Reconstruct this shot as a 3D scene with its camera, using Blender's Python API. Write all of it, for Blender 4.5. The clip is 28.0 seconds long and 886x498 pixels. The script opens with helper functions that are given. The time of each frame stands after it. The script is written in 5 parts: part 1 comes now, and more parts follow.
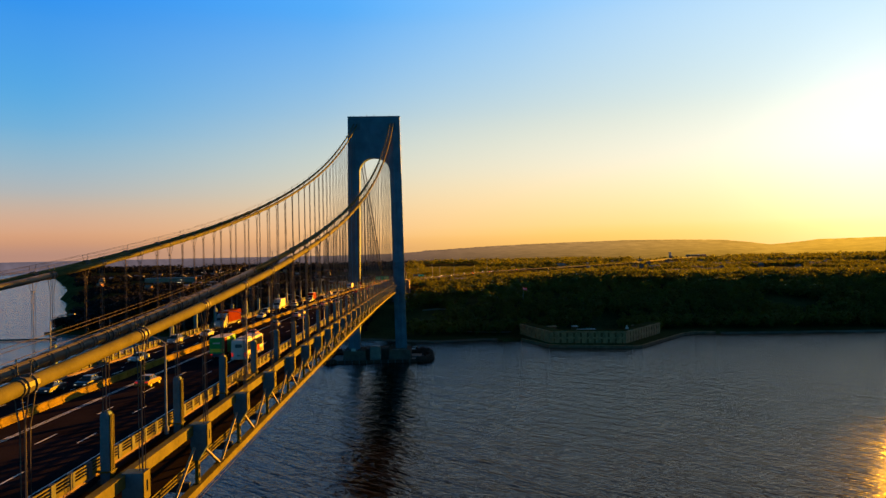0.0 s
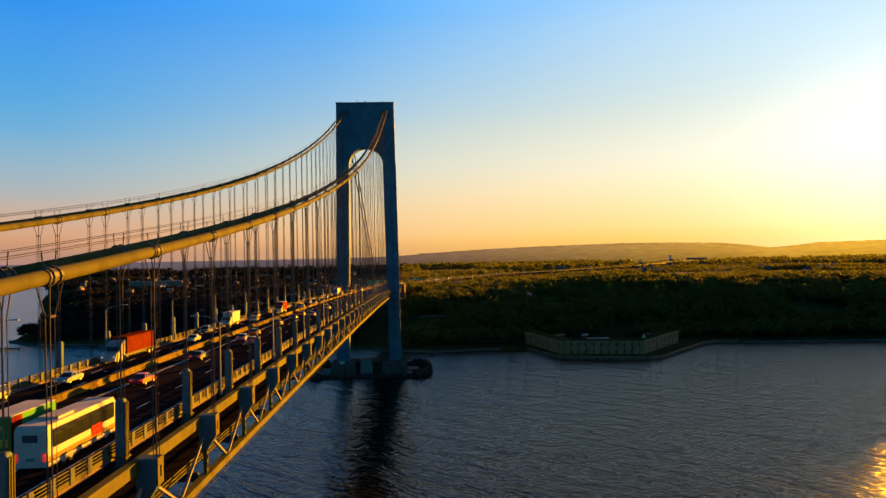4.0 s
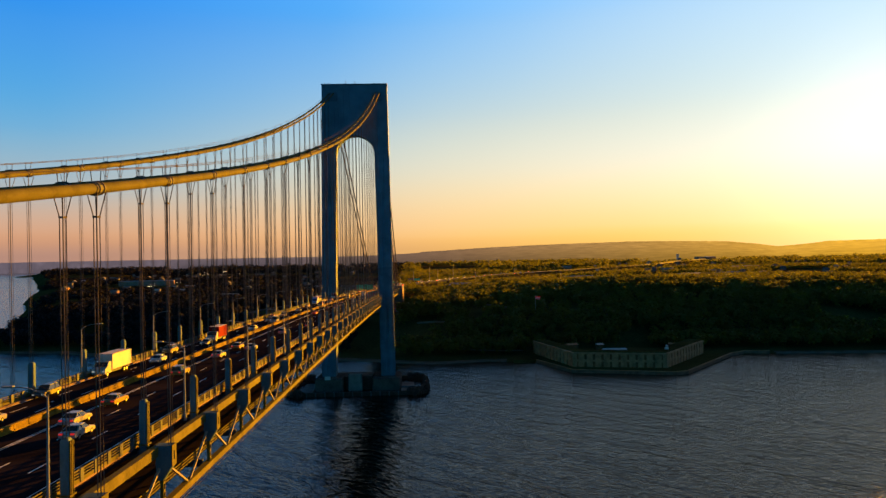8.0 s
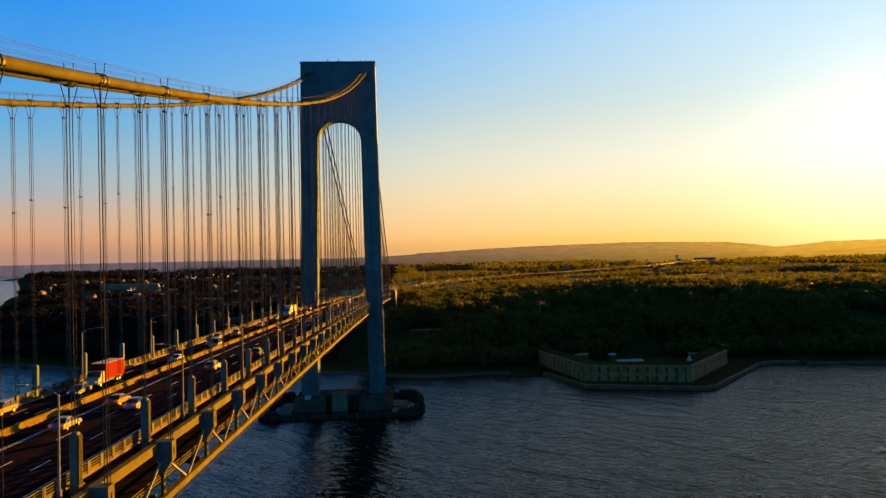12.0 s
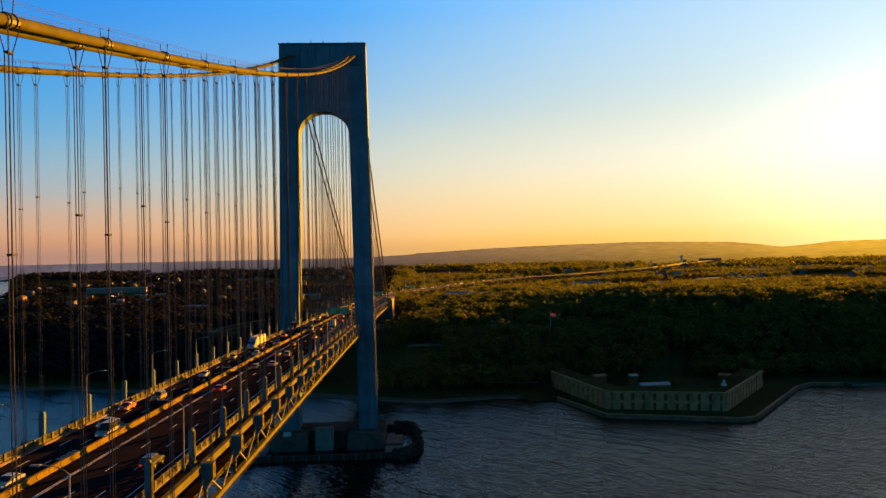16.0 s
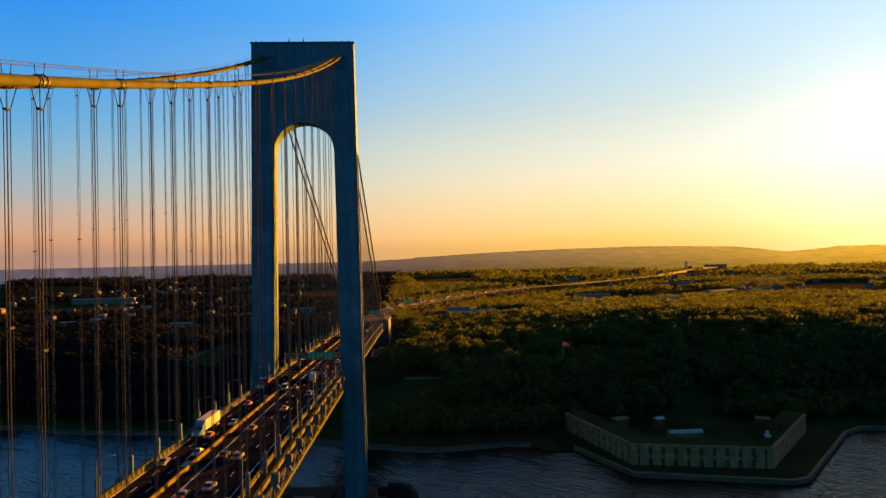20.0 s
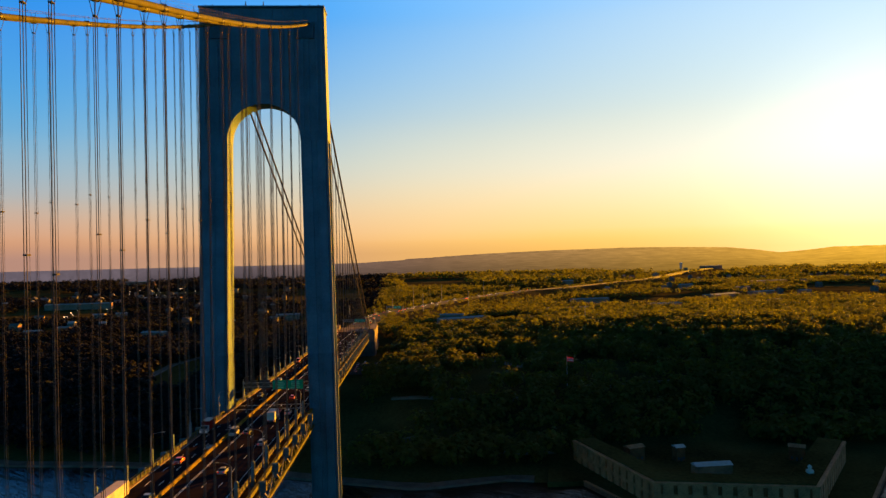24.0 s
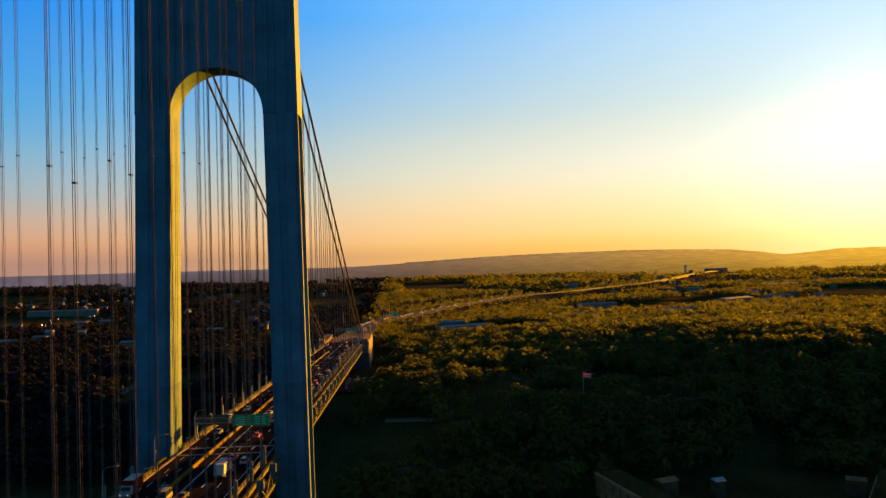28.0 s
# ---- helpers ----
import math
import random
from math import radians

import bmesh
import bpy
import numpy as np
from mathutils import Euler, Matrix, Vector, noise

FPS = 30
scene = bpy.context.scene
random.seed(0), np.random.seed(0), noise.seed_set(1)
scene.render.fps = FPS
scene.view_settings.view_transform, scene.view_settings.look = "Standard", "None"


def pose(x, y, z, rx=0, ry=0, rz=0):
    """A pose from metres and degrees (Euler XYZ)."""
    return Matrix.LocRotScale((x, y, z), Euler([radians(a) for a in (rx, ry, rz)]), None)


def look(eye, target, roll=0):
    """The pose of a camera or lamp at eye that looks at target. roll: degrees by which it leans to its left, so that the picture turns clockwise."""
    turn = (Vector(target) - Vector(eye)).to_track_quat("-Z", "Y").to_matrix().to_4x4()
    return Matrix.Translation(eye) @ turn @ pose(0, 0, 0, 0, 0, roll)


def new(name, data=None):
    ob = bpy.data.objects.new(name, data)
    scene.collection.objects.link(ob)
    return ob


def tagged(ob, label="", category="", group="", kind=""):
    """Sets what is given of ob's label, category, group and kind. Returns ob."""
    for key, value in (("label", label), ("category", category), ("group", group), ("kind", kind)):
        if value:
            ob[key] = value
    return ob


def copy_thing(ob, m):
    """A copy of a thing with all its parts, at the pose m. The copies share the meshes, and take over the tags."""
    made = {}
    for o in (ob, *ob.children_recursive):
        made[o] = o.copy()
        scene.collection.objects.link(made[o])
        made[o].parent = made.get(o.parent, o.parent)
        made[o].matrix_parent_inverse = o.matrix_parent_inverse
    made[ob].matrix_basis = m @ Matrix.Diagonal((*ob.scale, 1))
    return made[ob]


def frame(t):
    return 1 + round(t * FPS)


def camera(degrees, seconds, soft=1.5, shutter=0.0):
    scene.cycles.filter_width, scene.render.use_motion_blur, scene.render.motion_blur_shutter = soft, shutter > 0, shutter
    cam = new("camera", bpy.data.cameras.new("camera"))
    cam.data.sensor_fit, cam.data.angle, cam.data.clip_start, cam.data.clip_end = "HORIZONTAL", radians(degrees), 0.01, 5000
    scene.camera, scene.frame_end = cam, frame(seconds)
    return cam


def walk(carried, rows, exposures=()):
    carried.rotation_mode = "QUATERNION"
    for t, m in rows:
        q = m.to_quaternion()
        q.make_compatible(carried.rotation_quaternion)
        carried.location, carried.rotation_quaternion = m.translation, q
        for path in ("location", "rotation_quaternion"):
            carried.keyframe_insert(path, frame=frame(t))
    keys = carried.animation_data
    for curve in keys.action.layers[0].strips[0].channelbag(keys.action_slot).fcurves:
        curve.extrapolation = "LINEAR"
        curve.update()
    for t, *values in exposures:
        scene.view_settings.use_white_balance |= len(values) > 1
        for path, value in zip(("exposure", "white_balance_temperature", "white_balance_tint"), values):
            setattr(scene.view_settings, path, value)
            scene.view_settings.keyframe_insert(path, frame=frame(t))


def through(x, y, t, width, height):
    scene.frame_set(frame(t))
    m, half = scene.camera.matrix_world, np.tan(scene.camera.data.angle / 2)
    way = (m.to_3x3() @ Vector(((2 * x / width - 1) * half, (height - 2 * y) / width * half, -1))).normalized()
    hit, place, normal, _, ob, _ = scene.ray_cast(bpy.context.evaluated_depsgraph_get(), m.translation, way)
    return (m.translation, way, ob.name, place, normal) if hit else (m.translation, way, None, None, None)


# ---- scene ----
# World: metres, water at z = 0, the bridge runs along y, its tower stands at y = 0, x = 0 is the bridge's middle.
cam = camera(65.96, 28.0, 1.4)
PATH = [  # t, x, y, z, roll, tilt, yaw
    (0.0, 39.06, -601.28, 94.79, 1.09, 89.94, -1.86),
    (1.0, 39.24, -586.90, 94.38, 1.16, 90.02, -1.99),
    (2.0, 38.91, -572.64, 94.10, 1.17, 90.08, -2.10),
    (3.0, 38.44, -556.69, 93.04, 1.13, 90.17, -2.19),
    (3.5, 38.22, -548.72, 92.74, 1.10, 90.21, -2.21),
    (5.5, 38.67, -517.42, 94.43, 0.94, 90.13, -2.28),
    (6.0, 39.70, -509.74, 94.60, 0.95, 90.10, -2.21),
    (7.0, 41.81, -494.42, 95.05, 0.97, 90.04, -2.02),
    (8.0, 43.22, -479.17, 95.22, 0.96, 90.03, -1.99),
    (9.0, 43.63, -465.52, 95.40, 0.98, 90.07, -2.22),
    (10.0, 43.66, -451.52, 94.89, 0.99, 90.13, -2.29),
    (11.0, 43.96, -436.85, 94.59, 1.04, 90.16, -2.35),
    (12.0, 44.42, -421.80, 94.43, 1.13, 90.16, -2.41),
    (12.5, 44.46, -414.67, 94.76, 1.15, 90.14, -2.38),
    (14.5, 45.15, -386.80, 98.19, 1.08, 90.00, -2.42),
    (15.0, 45.44, -379.37, 99.13, 1.09, 90.00, -2.43),
    (16.0, 46.07, -364.39, 101.36, 1.12, 90.06, -2.43),
    (17.0, 46.47, -350.23, 105.39, 1.10, 90.09, -2.41),
    (18.0, 46.94, -336.31, 109.47, 1.06, 90.11, -2.39),
    (19.0, 47.35, -322.74, 113.49, 1.04, 90.17, -2.39),
    (20.0, 47.83, -309.48, 116.83, 1.04, 90.20, -2.45),
    (21.0, 48.17, -296.57, 118.57, 1.08, 90.23, -2.57),
    (21.5, 48.63, -290.06, 119.08, 1.09, 90.22, -2.75),
    (23.5, 50.41, -263.74, 119.49, 1.13, 90.25, -3.12),
    (24.0, 50.74, -257.07, 119.46, 1.15, 90.27, -3.17),
    (25.0, 51.37, -243.63, 119.30, 1.19, 90.31, -3.27),
    (26.0, 52.32, -230.02, 119.28, 1.23, 90.34, -3.32),
    (27.0, 53.24, -216.91, 119.19, 1.30, 90.37, -3.34),
    (28.0, 53.44, -204.73, 119.17, 1.35, 90.54, -3.19),
]
walk(cam, [(t, pose(x, y, z, rx, ry, rz)) for t, x, y, z, ry, rx, rz in PATH])

# ---- world and light ----
SUN_AZ, SUN_EL = 37.5, 4.5   # degrees to the right of +y, above the horizon
SUN_DIR = Vector((math.sin(radians(SUN_AZ)) * math.cos(radians(SUN_EL)), math.cos(radians(SUN_AZ)) * math.cos(radians(SUN_EL)), math.sin(radians(SUN_EL))))


def node(nt, kind, **kw):
    n = nt.nodes.new(kind)
    for k, v in kw.items():
        n.inputs[k.replace("_", " ")].default_value = v
    return n


def ramp(nt, fac, stops, interp="EASE"):
    n = nt.nodes.new("ShaderNodeValToRGB")
    n.color_ramp.interpolation = interp
    el = n.color_ramp.elements
    while len(el) < len(stops):
        el.new(0.5)
    for e, (p, c) in zip(el, stops):
        e.position, e.color = p, (*c, 1)
    nt.links.new(fac, n.inputs[0])
    return n.outputs[0]


def mathn(nt, op, a, b=0.0, c=0.0, clamp=False):
    n = nt.nodes.new("ShaderNodeMath")
    n.operation, n.use_clamp = op, clamp
    for i, v in enumerate((a, b, c)):
        if isinstance(v, (int, float)):
            n.inputs[i].default_value = v
        else:
            nt.links.new(v, n.inputs[i])
    return n.outputs[0]


def mixc(nt, fac, a, b, blend="MIX"):
    n = nt.nodes.new("ShaderNodeMix")
    n.data_type, n.blend_type = "RGBA", blend
    for i, v in ((0, fac), (6, a), (7, b)):
        if isinstance(v, (int, float)):
            n.inputs[i].default_value = v
        elif isinstance(v, tuple):
            n.inputs[i].default_value = (*v, 1)
        else:
            nt.links.new(v, n.inputs[i])
    return n.outputs[2]


world = bpy.data.worlds.new("evening_sky")
scene.world = world
world.use_nodes = True
wt = world.node_tree
wt.nodes.clear()
w_out = wt.nodes.new("ShaderNodeOutputWorld")
w_bg = wt.nodes.new("ShaderNodeBackground")
sky = wt.nodes.new("ShaderNodeTexSky")
sky.sky_type, sky.sun_disc = "NISHITA", False
sky.sun_elevation, sky.sun_rotation = radians(SUN_EL), radians(SUN_AZ)
sky.air_density, sky.dust_density, sky.ozone_density = 1.0, 1.5, 2.0
tc = wt.nodes.new("ShaderNodeTexCoord")
sep = wt.nodes.new("ShaderNodeSeparateXYZ")
wt.links.new(tc.outputs["Generated"], sep.inputs[0])
# clear-evening gradient by height: away from the sun, between, and beside the sun
h_up = sep.outputs[2]
far = ramp(wt, h_up, [(0.0, (0.40, 0.22, 0.19)), (0.03, (0.60, 0.32, 0.21)), (0.08, (0.37, 0.40, 0.43)), (0.16, (0.10, 0.37, 0.65)), (0.29, (0.012, 0.26, 0.77)), (0.37, (0.006, 0.22, 0.74)), (0.55, (0.006, 0.07, 0.22)), (0.75, (0.010, 0.033, 0.09)), (1.0, (0.012, 0.026, 0.06))], "CARDINAL")
mid = ramp(wt, h_up, [(0.0, (0.75, 0.40, 0.15)), (0.02, (0.93, 0.54, 0.23)), (0.10, (0.79, 0.68, 0.46)), (0.19, (0.46, 0.60, 0.65)), (0.31, (0.14, 0.46, 0.87)), (0.37, (0.12, 0.42, 0.86)), (0.55, (0.19, 0.19, 0.20)), (0.75, (0.05, 0.052, 0.075)), (1.0, (0.012, 0.026, 0.06))], "CARDINAL")
near = ramp(wt, h_up, [(0.0, (1.0, 0.55, 0.08)), (0.03, (1.0, 0.69, 0.22)), (0.11, (0.94, 0.83, 0.60)), (0.20, (0.66, 0.74, 0.70)), (0.32, (0.50, 0.70, 0.88)), (0.37, (0.42, 0.64, 0.88)), (0.55, (0.50, 0.45, 0.40)), (0.75, (0.12, 0.12, 0.14)), (1.0, (0.012, 0.026, 0.06))], "CARDINAL")
dot = wt.nodes.new("ShaderNodeVectorMath")
dot.operation = "DOT_PRODUCT"
wt.links.new(tc.outputs["Generated"], dot.inputs[0])
dot.inputs[1].default_value = SUN_DIR
toward = mathn(wt, "ADD", mathn(wt, "MULTIPLY", dot.outputs["Value"], 0.5), 0.5)
k1 = ramp(wt, toward, [(0.0, (0, 0, 0)), (0.71, (0, 0, 0)), (0.82, (0.45, 0.45, 0.45)), (0.92, (1, 1, 1)), (1.0, (1, 1, 1))], "B_SPLINE")
k2 = ramp(wt, toward, [(0.0, (0, 0, 0)), (0.85, (0, 0, 0)), (0.93, (0.4, 0.4, 0.4)), (0.99, (1, 1, 1)), (1.0, (1, 1, 1))], "B_SPLINE")
glow = ramp(wt, toward, [(0.0, (0, 0, 0)), (0.92, (0, 0, 0)), (0.95, (0.004, 0.006, 0.006)), (0.97, (0.016, 0.026, 0.026)), (0.985, (0.05, 0.07, 0.07)), (0.995, (0.14, 0.17, 0.18)), (1.0, (0.5, 0.45, 0.34))], "B_SPLINE")
# behind the viewer the sky is a dimmer, purer blue
dim = ramp(wt, toward, [(0.0, (0.24, 1.22, 1.12)), (0.53, (0.22, 1.17, 1.08)), (0.655, (1, 1, 1)), (1.0, (1, 1, 1))], "LINEAR")
grad = mixc(wt, k2, mixc(wt, k1, mixc(wt, 1.0, far, dim, "MULTIPLY"), mid), near)
grad = mixc(wt, 1.0, grad, glow, "ADD")
mix = mixc(wt, 0.004, grad, sky.outputs[0])
wt.links.new(mix, w_bg.inputs[0])
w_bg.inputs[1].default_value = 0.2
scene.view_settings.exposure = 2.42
wt.links.new(w_bg.outputs[0], w_out.inputs[0])

sun = new("sun", bpy.data.lights.new("sun", "SUN"))
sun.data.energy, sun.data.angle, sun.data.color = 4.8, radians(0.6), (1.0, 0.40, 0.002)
sun.matrix_world = look((0, 0, 500), Vector((0, 0, 500)) - SUN_DIR)


# ---- materials ----
def material(name, color, rough=0.6, metal=0.0, var=0.25, scale=1.0, bump=0.0, fine=12.0, spec=0.08, island=0.0):
    """A surface with broad stains and fine grain, at world size: scale is the size of the stains in 1/m."""
    m = bpy.data.materials.new(name)
    m.use_nodes = True
    nt = m.node_tree
    b = nt.nodes["Principled BSDF"]
    b.inputs["Roughness"].default_value, b.inputs["Metallic"].default_value = rough, metal
    b.inputs["Specular IOR Level"].default_value = spec
    geo = nt.nodes.new("ShaderNodeNewGeometry")
    n1 = node(nt, "ShaderNodeTexNoise", Scale=scale, Detail=4.0)
    n2 = node(nt, "ShaderNodeTexNoise", Scale=scale * fine, Detail=3.0)
    for n in (n1, n2):
        nt.links.new(geo.outputs["Position"], n.inputs["Vector"])
    f = mathn(nt, "ADD", mathn(nt, "MULTIPLY", n1.outputs[0], 0.65), mathn(nt, "MULTIPLY", n2.outputs[0], 0.35))
    dark = tuple(max(0, c * (1 - var * 1.6)) for c in color)
    light = tuple(min(1, c * (1 + var * 1.3)) for c in color)
    col = ramp(nt, f, [(0.3, dark), (0.5, color), (0.7, light)], "LINEAR")
    if island:
        info = nt.nodes.new("ShaderNodeObjectInfo")
        col = mixc(nt, 1.0, col, ramp(nt, info.outputs["Random"], [(0, (1 - island,) * 3), (1, (1,) * 3)], "LINEAR"), "MULTIPLY")
    nt.links.new(col, b.inputs["Base Color"])
    if bump:
        bn = node(nt, "ShaderNodeBump", Strength=bump, Distance=0.05)
        nt.links.new(n2.outputs[0], bn.inputs["Height"])
        nt.links.new(bn.outputs[0], b.inputs["Normal"])
    return m


M_STEEL = material("blue_grey_paint", (0.072, 0.130, 0.172), 0.7, 0.0, 0.22, 0.12, 0.1, 14, 0.08)
# trusses, rails and cables: the low sun's gold is mixed into these base colours
M_TRUSS = material("sun_gold_truss_paint", (0.085, 0.073, 0.019), 0.7, 0.0, 0.28, 0.4, 0.1, 10, 0.03)
M_CABLE = material("sun_gold_cable_paint", (0.078, 0.070, 0.024), 0.75, 0.0, 0.22, 0.5, 0.1, 10, 0.02)
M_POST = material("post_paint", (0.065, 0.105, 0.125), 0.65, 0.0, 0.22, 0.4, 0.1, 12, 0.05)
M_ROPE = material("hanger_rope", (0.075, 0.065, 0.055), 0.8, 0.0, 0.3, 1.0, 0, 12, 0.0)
M_DARK = material("dark_steel", (0.05, 0.055, 0.06), 0.6, 0.1, 0.3, 1.0)
M_ASPHALT = material("asphalt", (0.016, 0.012, 0.015), 0.95, 0.0, 0.35, 0.15, 0.3, 30, 0.0)
M_LINE = material("lane_paint", (0.60, 0.60, 0.60), 0.6, 0.0, 0.25, 0.8, 0, 10)
M_CONC = material("concrete", (0.13, 0.085, 0.075), 0.85, 0.0, 0.25, 0.2, 0.2, 12)
# the evening sun's orange is put into this concrete's colour
M_BARRIER = material("sun_gold_concrete", (0.160, 0.106, 0.013), 0.85, 0.0, 0.3, 0.5, 0.2, 8, 0.05, island=0.3)
M_GALV = material("galvanised", (0.17, 0.175, 0.18), 0.55, 0.2, 0.2, 1.5)
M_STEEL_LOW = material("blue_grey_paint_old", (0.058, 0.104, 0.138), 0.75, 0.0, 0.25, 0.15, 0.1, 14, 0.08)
M_BAND = material("band_paint", (0.055, 0.050, 0.042), 0.5, 0.0, 0.25, 0.6)
M_WHITE = material("white_board", (0.42, 0.35, 0.31), 0.5, 0.0, 0.1, 0.5)
M_GREEN = material("sign_green", (0.006, 0.26, 0.15), 0.4, 0.0, 0.1, 0.6)
M_SIGNTEXT = material("sign_white", (0.16, 0.52, 0.38), 0.4, 0.0, 0.1, 0.6)
M_PLAZA = material("worn_concrete_road", (0.05, 0.038, 0.036), 0.85, 0.0, 0.25, 0.05, 0.1, 20, 0.05)
# diagonals' paler tone stands for the light on their turned faces
M_WEB = material("web_pale_as_lit", (0.22, 0.19, 0.15), 0.75, 0.0, 0.25, 0.5, 0.1, 10, 0.03)
M_PATH = material("gravel_path", (0.12, 0.105, 0.085), 0.85, 0.0, 0.2, 0.3)
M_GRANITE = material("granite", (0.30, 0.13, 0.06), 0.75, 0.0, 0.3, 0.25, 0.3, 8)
M_GRANITE_DARK = material("dark_granite", (0.17, 0.055, 0.02), 0.8, 0.0, 0.3, 0.3, 0.3, 8)
M_BRICK = material("brick", (0.26, 0.13, 0.09), 0.85, 0.0, 0.25, 0.4)
M_ROOF = material("roof_shingle", (0.12, 0.115, 0.11), 0.8, 0.0, 0.3, 0.3, island=0.4)
M_SIDING = material("house_siding", (0.14, 0.115, 0.10), 0.8, 0.0, 0.2, 0.4, island=0.4)
M_ROOF_PALE = material("pale_roof", (0.26, 0.24, 0.23), 0.8, 0.0, 0.2, 0.2, spec=0.02, island=0.3)
M_GROUND = material("meadow", (0.06, 0.046, 0.015), 0.95, 0.0, 0.45, 0.02, 0.6, 25, 0.0)
M_LANDING = material("pale_concrete", (0.17, 0.125, 0.105), 0.85, 0.0, 0.25, 0.2, 0.2, 10)
M_PIER = material("dark_pier_concrete", (0.085, 0.058, 0.046), 0.9, 0.0, 0.35, 0.15, 0.3, 10, 0.0)
M_BEACH = material("shingle_beach", (0.13, 0.085, 0.065), 0.95, 0.0, 0.35, 0.1, 0.3, 20, 0.0)
M_ROCK_DARK = material("dark_rubble", (0.045, 0.026, 0.020), 0.9, 0.0, 0.4, 0.3, 0.5, 8)
M_ROCK = material("rubble", (0.15, 0.07, 0.045), 0.9, 0.0, 0.4, 0.3, 0.5, 8)


def water_material():
    m = bpy.data.materials.new("harbour_water")
    m.use_nodes = True
    nt = m.node_tree
    b = nt.nodes["Principled BSDF"]
    b.inputs["Base Color"].default_value = (0.005, 0.0035, 0.002, 1)
    b.inputs["Roughness"].default_value = 0.1
    b.inputs["IOR"].default_value = 1.23
    geo = nt.nodes.new("ShaderNodeNewGeometry")
    mp = nt.nodes.new("ShaderNodeMapping")
    mp.vector_type = "TEXTURE"
    mp.inputs["Rotation"].default_value = (0, 0, radians(-40))
    mp.inputs["Scale"].default_value = (4.2, 1.0, 1.0)
    nt.links.new(geo.outputs["Position"], mp.inputs["Vector"])
    a = node(nt, "ShaderNodeTexNoise", Scale=0.10, Detail=4.0, Roughness=0.52, Distortion=0.5)
    c = node(nt, "ShaderNodeTexNoise", Scale=0.45, Detail=3.0, Roughness=0.6)
    for n in (a, c):
        nt.links.new(mp.outputs[0], n.inputs["Vector"])
    h = mathn(nt, "ADD", a.outputs[0], mathn(nt, "MULTIPLY", c.outputs[0], 0.45))
    bn = node(nt, "ShaderNodeBump", Strength=1.0, Distance=1.9)
    nt.links.new(h, bn.inputs["Height"])
    nt.links.new(bn.outputs[0], b.inputs["Normal"])
    return m


def leaf_material(name, color, through):
    m = bpy.data.materials.new(name)
    m.use_nodes = True
    nt = m.node_tree
    b = nt.nodes["Principled BSDF"]
    b.inputs["Roughness"].default_value, b.inputs["Specular IOR Level"].default_value = 0.85, 0.06
    geo = nt.nodes.new("ShaderNodeNewGeometry")
    n1 = node(nt, "ShaderNodeTexNoise", Scale=0.03, Detail=3.0)
    nt.links.new(geo.outputs["Position"], n1.inputs["Vector"])
    n2 = node(nt, "ShaderNodeTexNoise", Scale=1.6, Detail=4.0, Roughness=0.7)
    nt.links.new(geo.outputs["Position"], n2.inputs["Vector"])
    f = mathn(nt, "ADD", mathn(nt, "MULTIPLY", n1.outputs[0], 0.45), mathn(nt, "ADD", mathn(nt, "MULTIPLY", geo.outputs["Random Per Island"], 0.2), mathn(nt, "MULTIPLY", n2.outputs[0], 0.35)))
    bn = node(nt, "ShaderNodeBump", Strength=1.0, Distance=0.8)
    nt.links.new(n2.outputs[0], bn.inputs["Height"])
    nt.links.new(bn.outputs[0], b.inputs["Normal"])
    col = ramp(nt, f, [(0.32, tuple(c * 0.6 for c in color)), (0.5, color), (0.68, (color[0] * 1.4, color[1] * 1.2, color[2]))], "LINEAR")
    nt.links.new(col, b.inputs["Base Color"])
    tr = nt.nodes.new("ShaderNodeBsdfTranslucent")
    nt.links.new(ramp(nt, f, [(0.25, tuple(c * 0.6 for c in through)), (0.75, tuple(c * 1.2 for c in through))], "LINEAR"), tr.inputs[0])
    add = nt.nodes.new("ShaderNodeAddShader")
    nt.links.new(b.outputs[0], add.inputs[0])
    nt.links.new(tr.outputs[0], add.inputs[1])
    nt.links.new(add.outputs[0], nt.nodes["Material Output"].inputs[0])
    return m


# one foliage in three tones: left as if shaded, right and far brightened
M_LEAF = leaf_material("unlit_foliage", (0.008, 0.008, 0.009), (0.001, 0.001, 0.001))
M_LEAF_LIT = leaf_material("haze_lit_foliage", (0.054, 0.045, 0.010), (0.062, 0.066, 0.002))
M_LEAF_FAR = leaf_material("far_haze_lit_foliage", (0.050, 0.042, 0.010), (0.072, 0.074, 0.003))
M_RED = leaf_material("flag_red", (0.35, 0.02, 0.02), (0.25, 0.02, 0.015))
M_WATER = water_material()


# ---- mesh helpers ----
def mesh_of(name, bm, mat, smooth=False):
    me = bpy.data.meshes.new(name)
    bm.to_mesh(me)
    bm.free()
    me.materials.append(mat)
    if smooth:
        me.polygons.foreach_set("use_smooth", [True] * len(me.polygons))
    return me


def thing(name, label, category, group="", kind="", at=None):
    ob = tagged(new(name), label, category, group, kind)
    if at is not None:
        ob.matrix_basis = at
    return ob


def part(name, bm, mat, parent, label="", smooth=False):
    """Links a bmesh (or a mesh) as one part under parent; its points are in the parent's own space."""
    me = bm if isinstance(bm, bpy.types.Mesh) else mesh_of(name, bm, mat, smooth)
    ob = new(name, me)
    ob.parent = parent
    if label:
        ob["label"] = label
    return ob


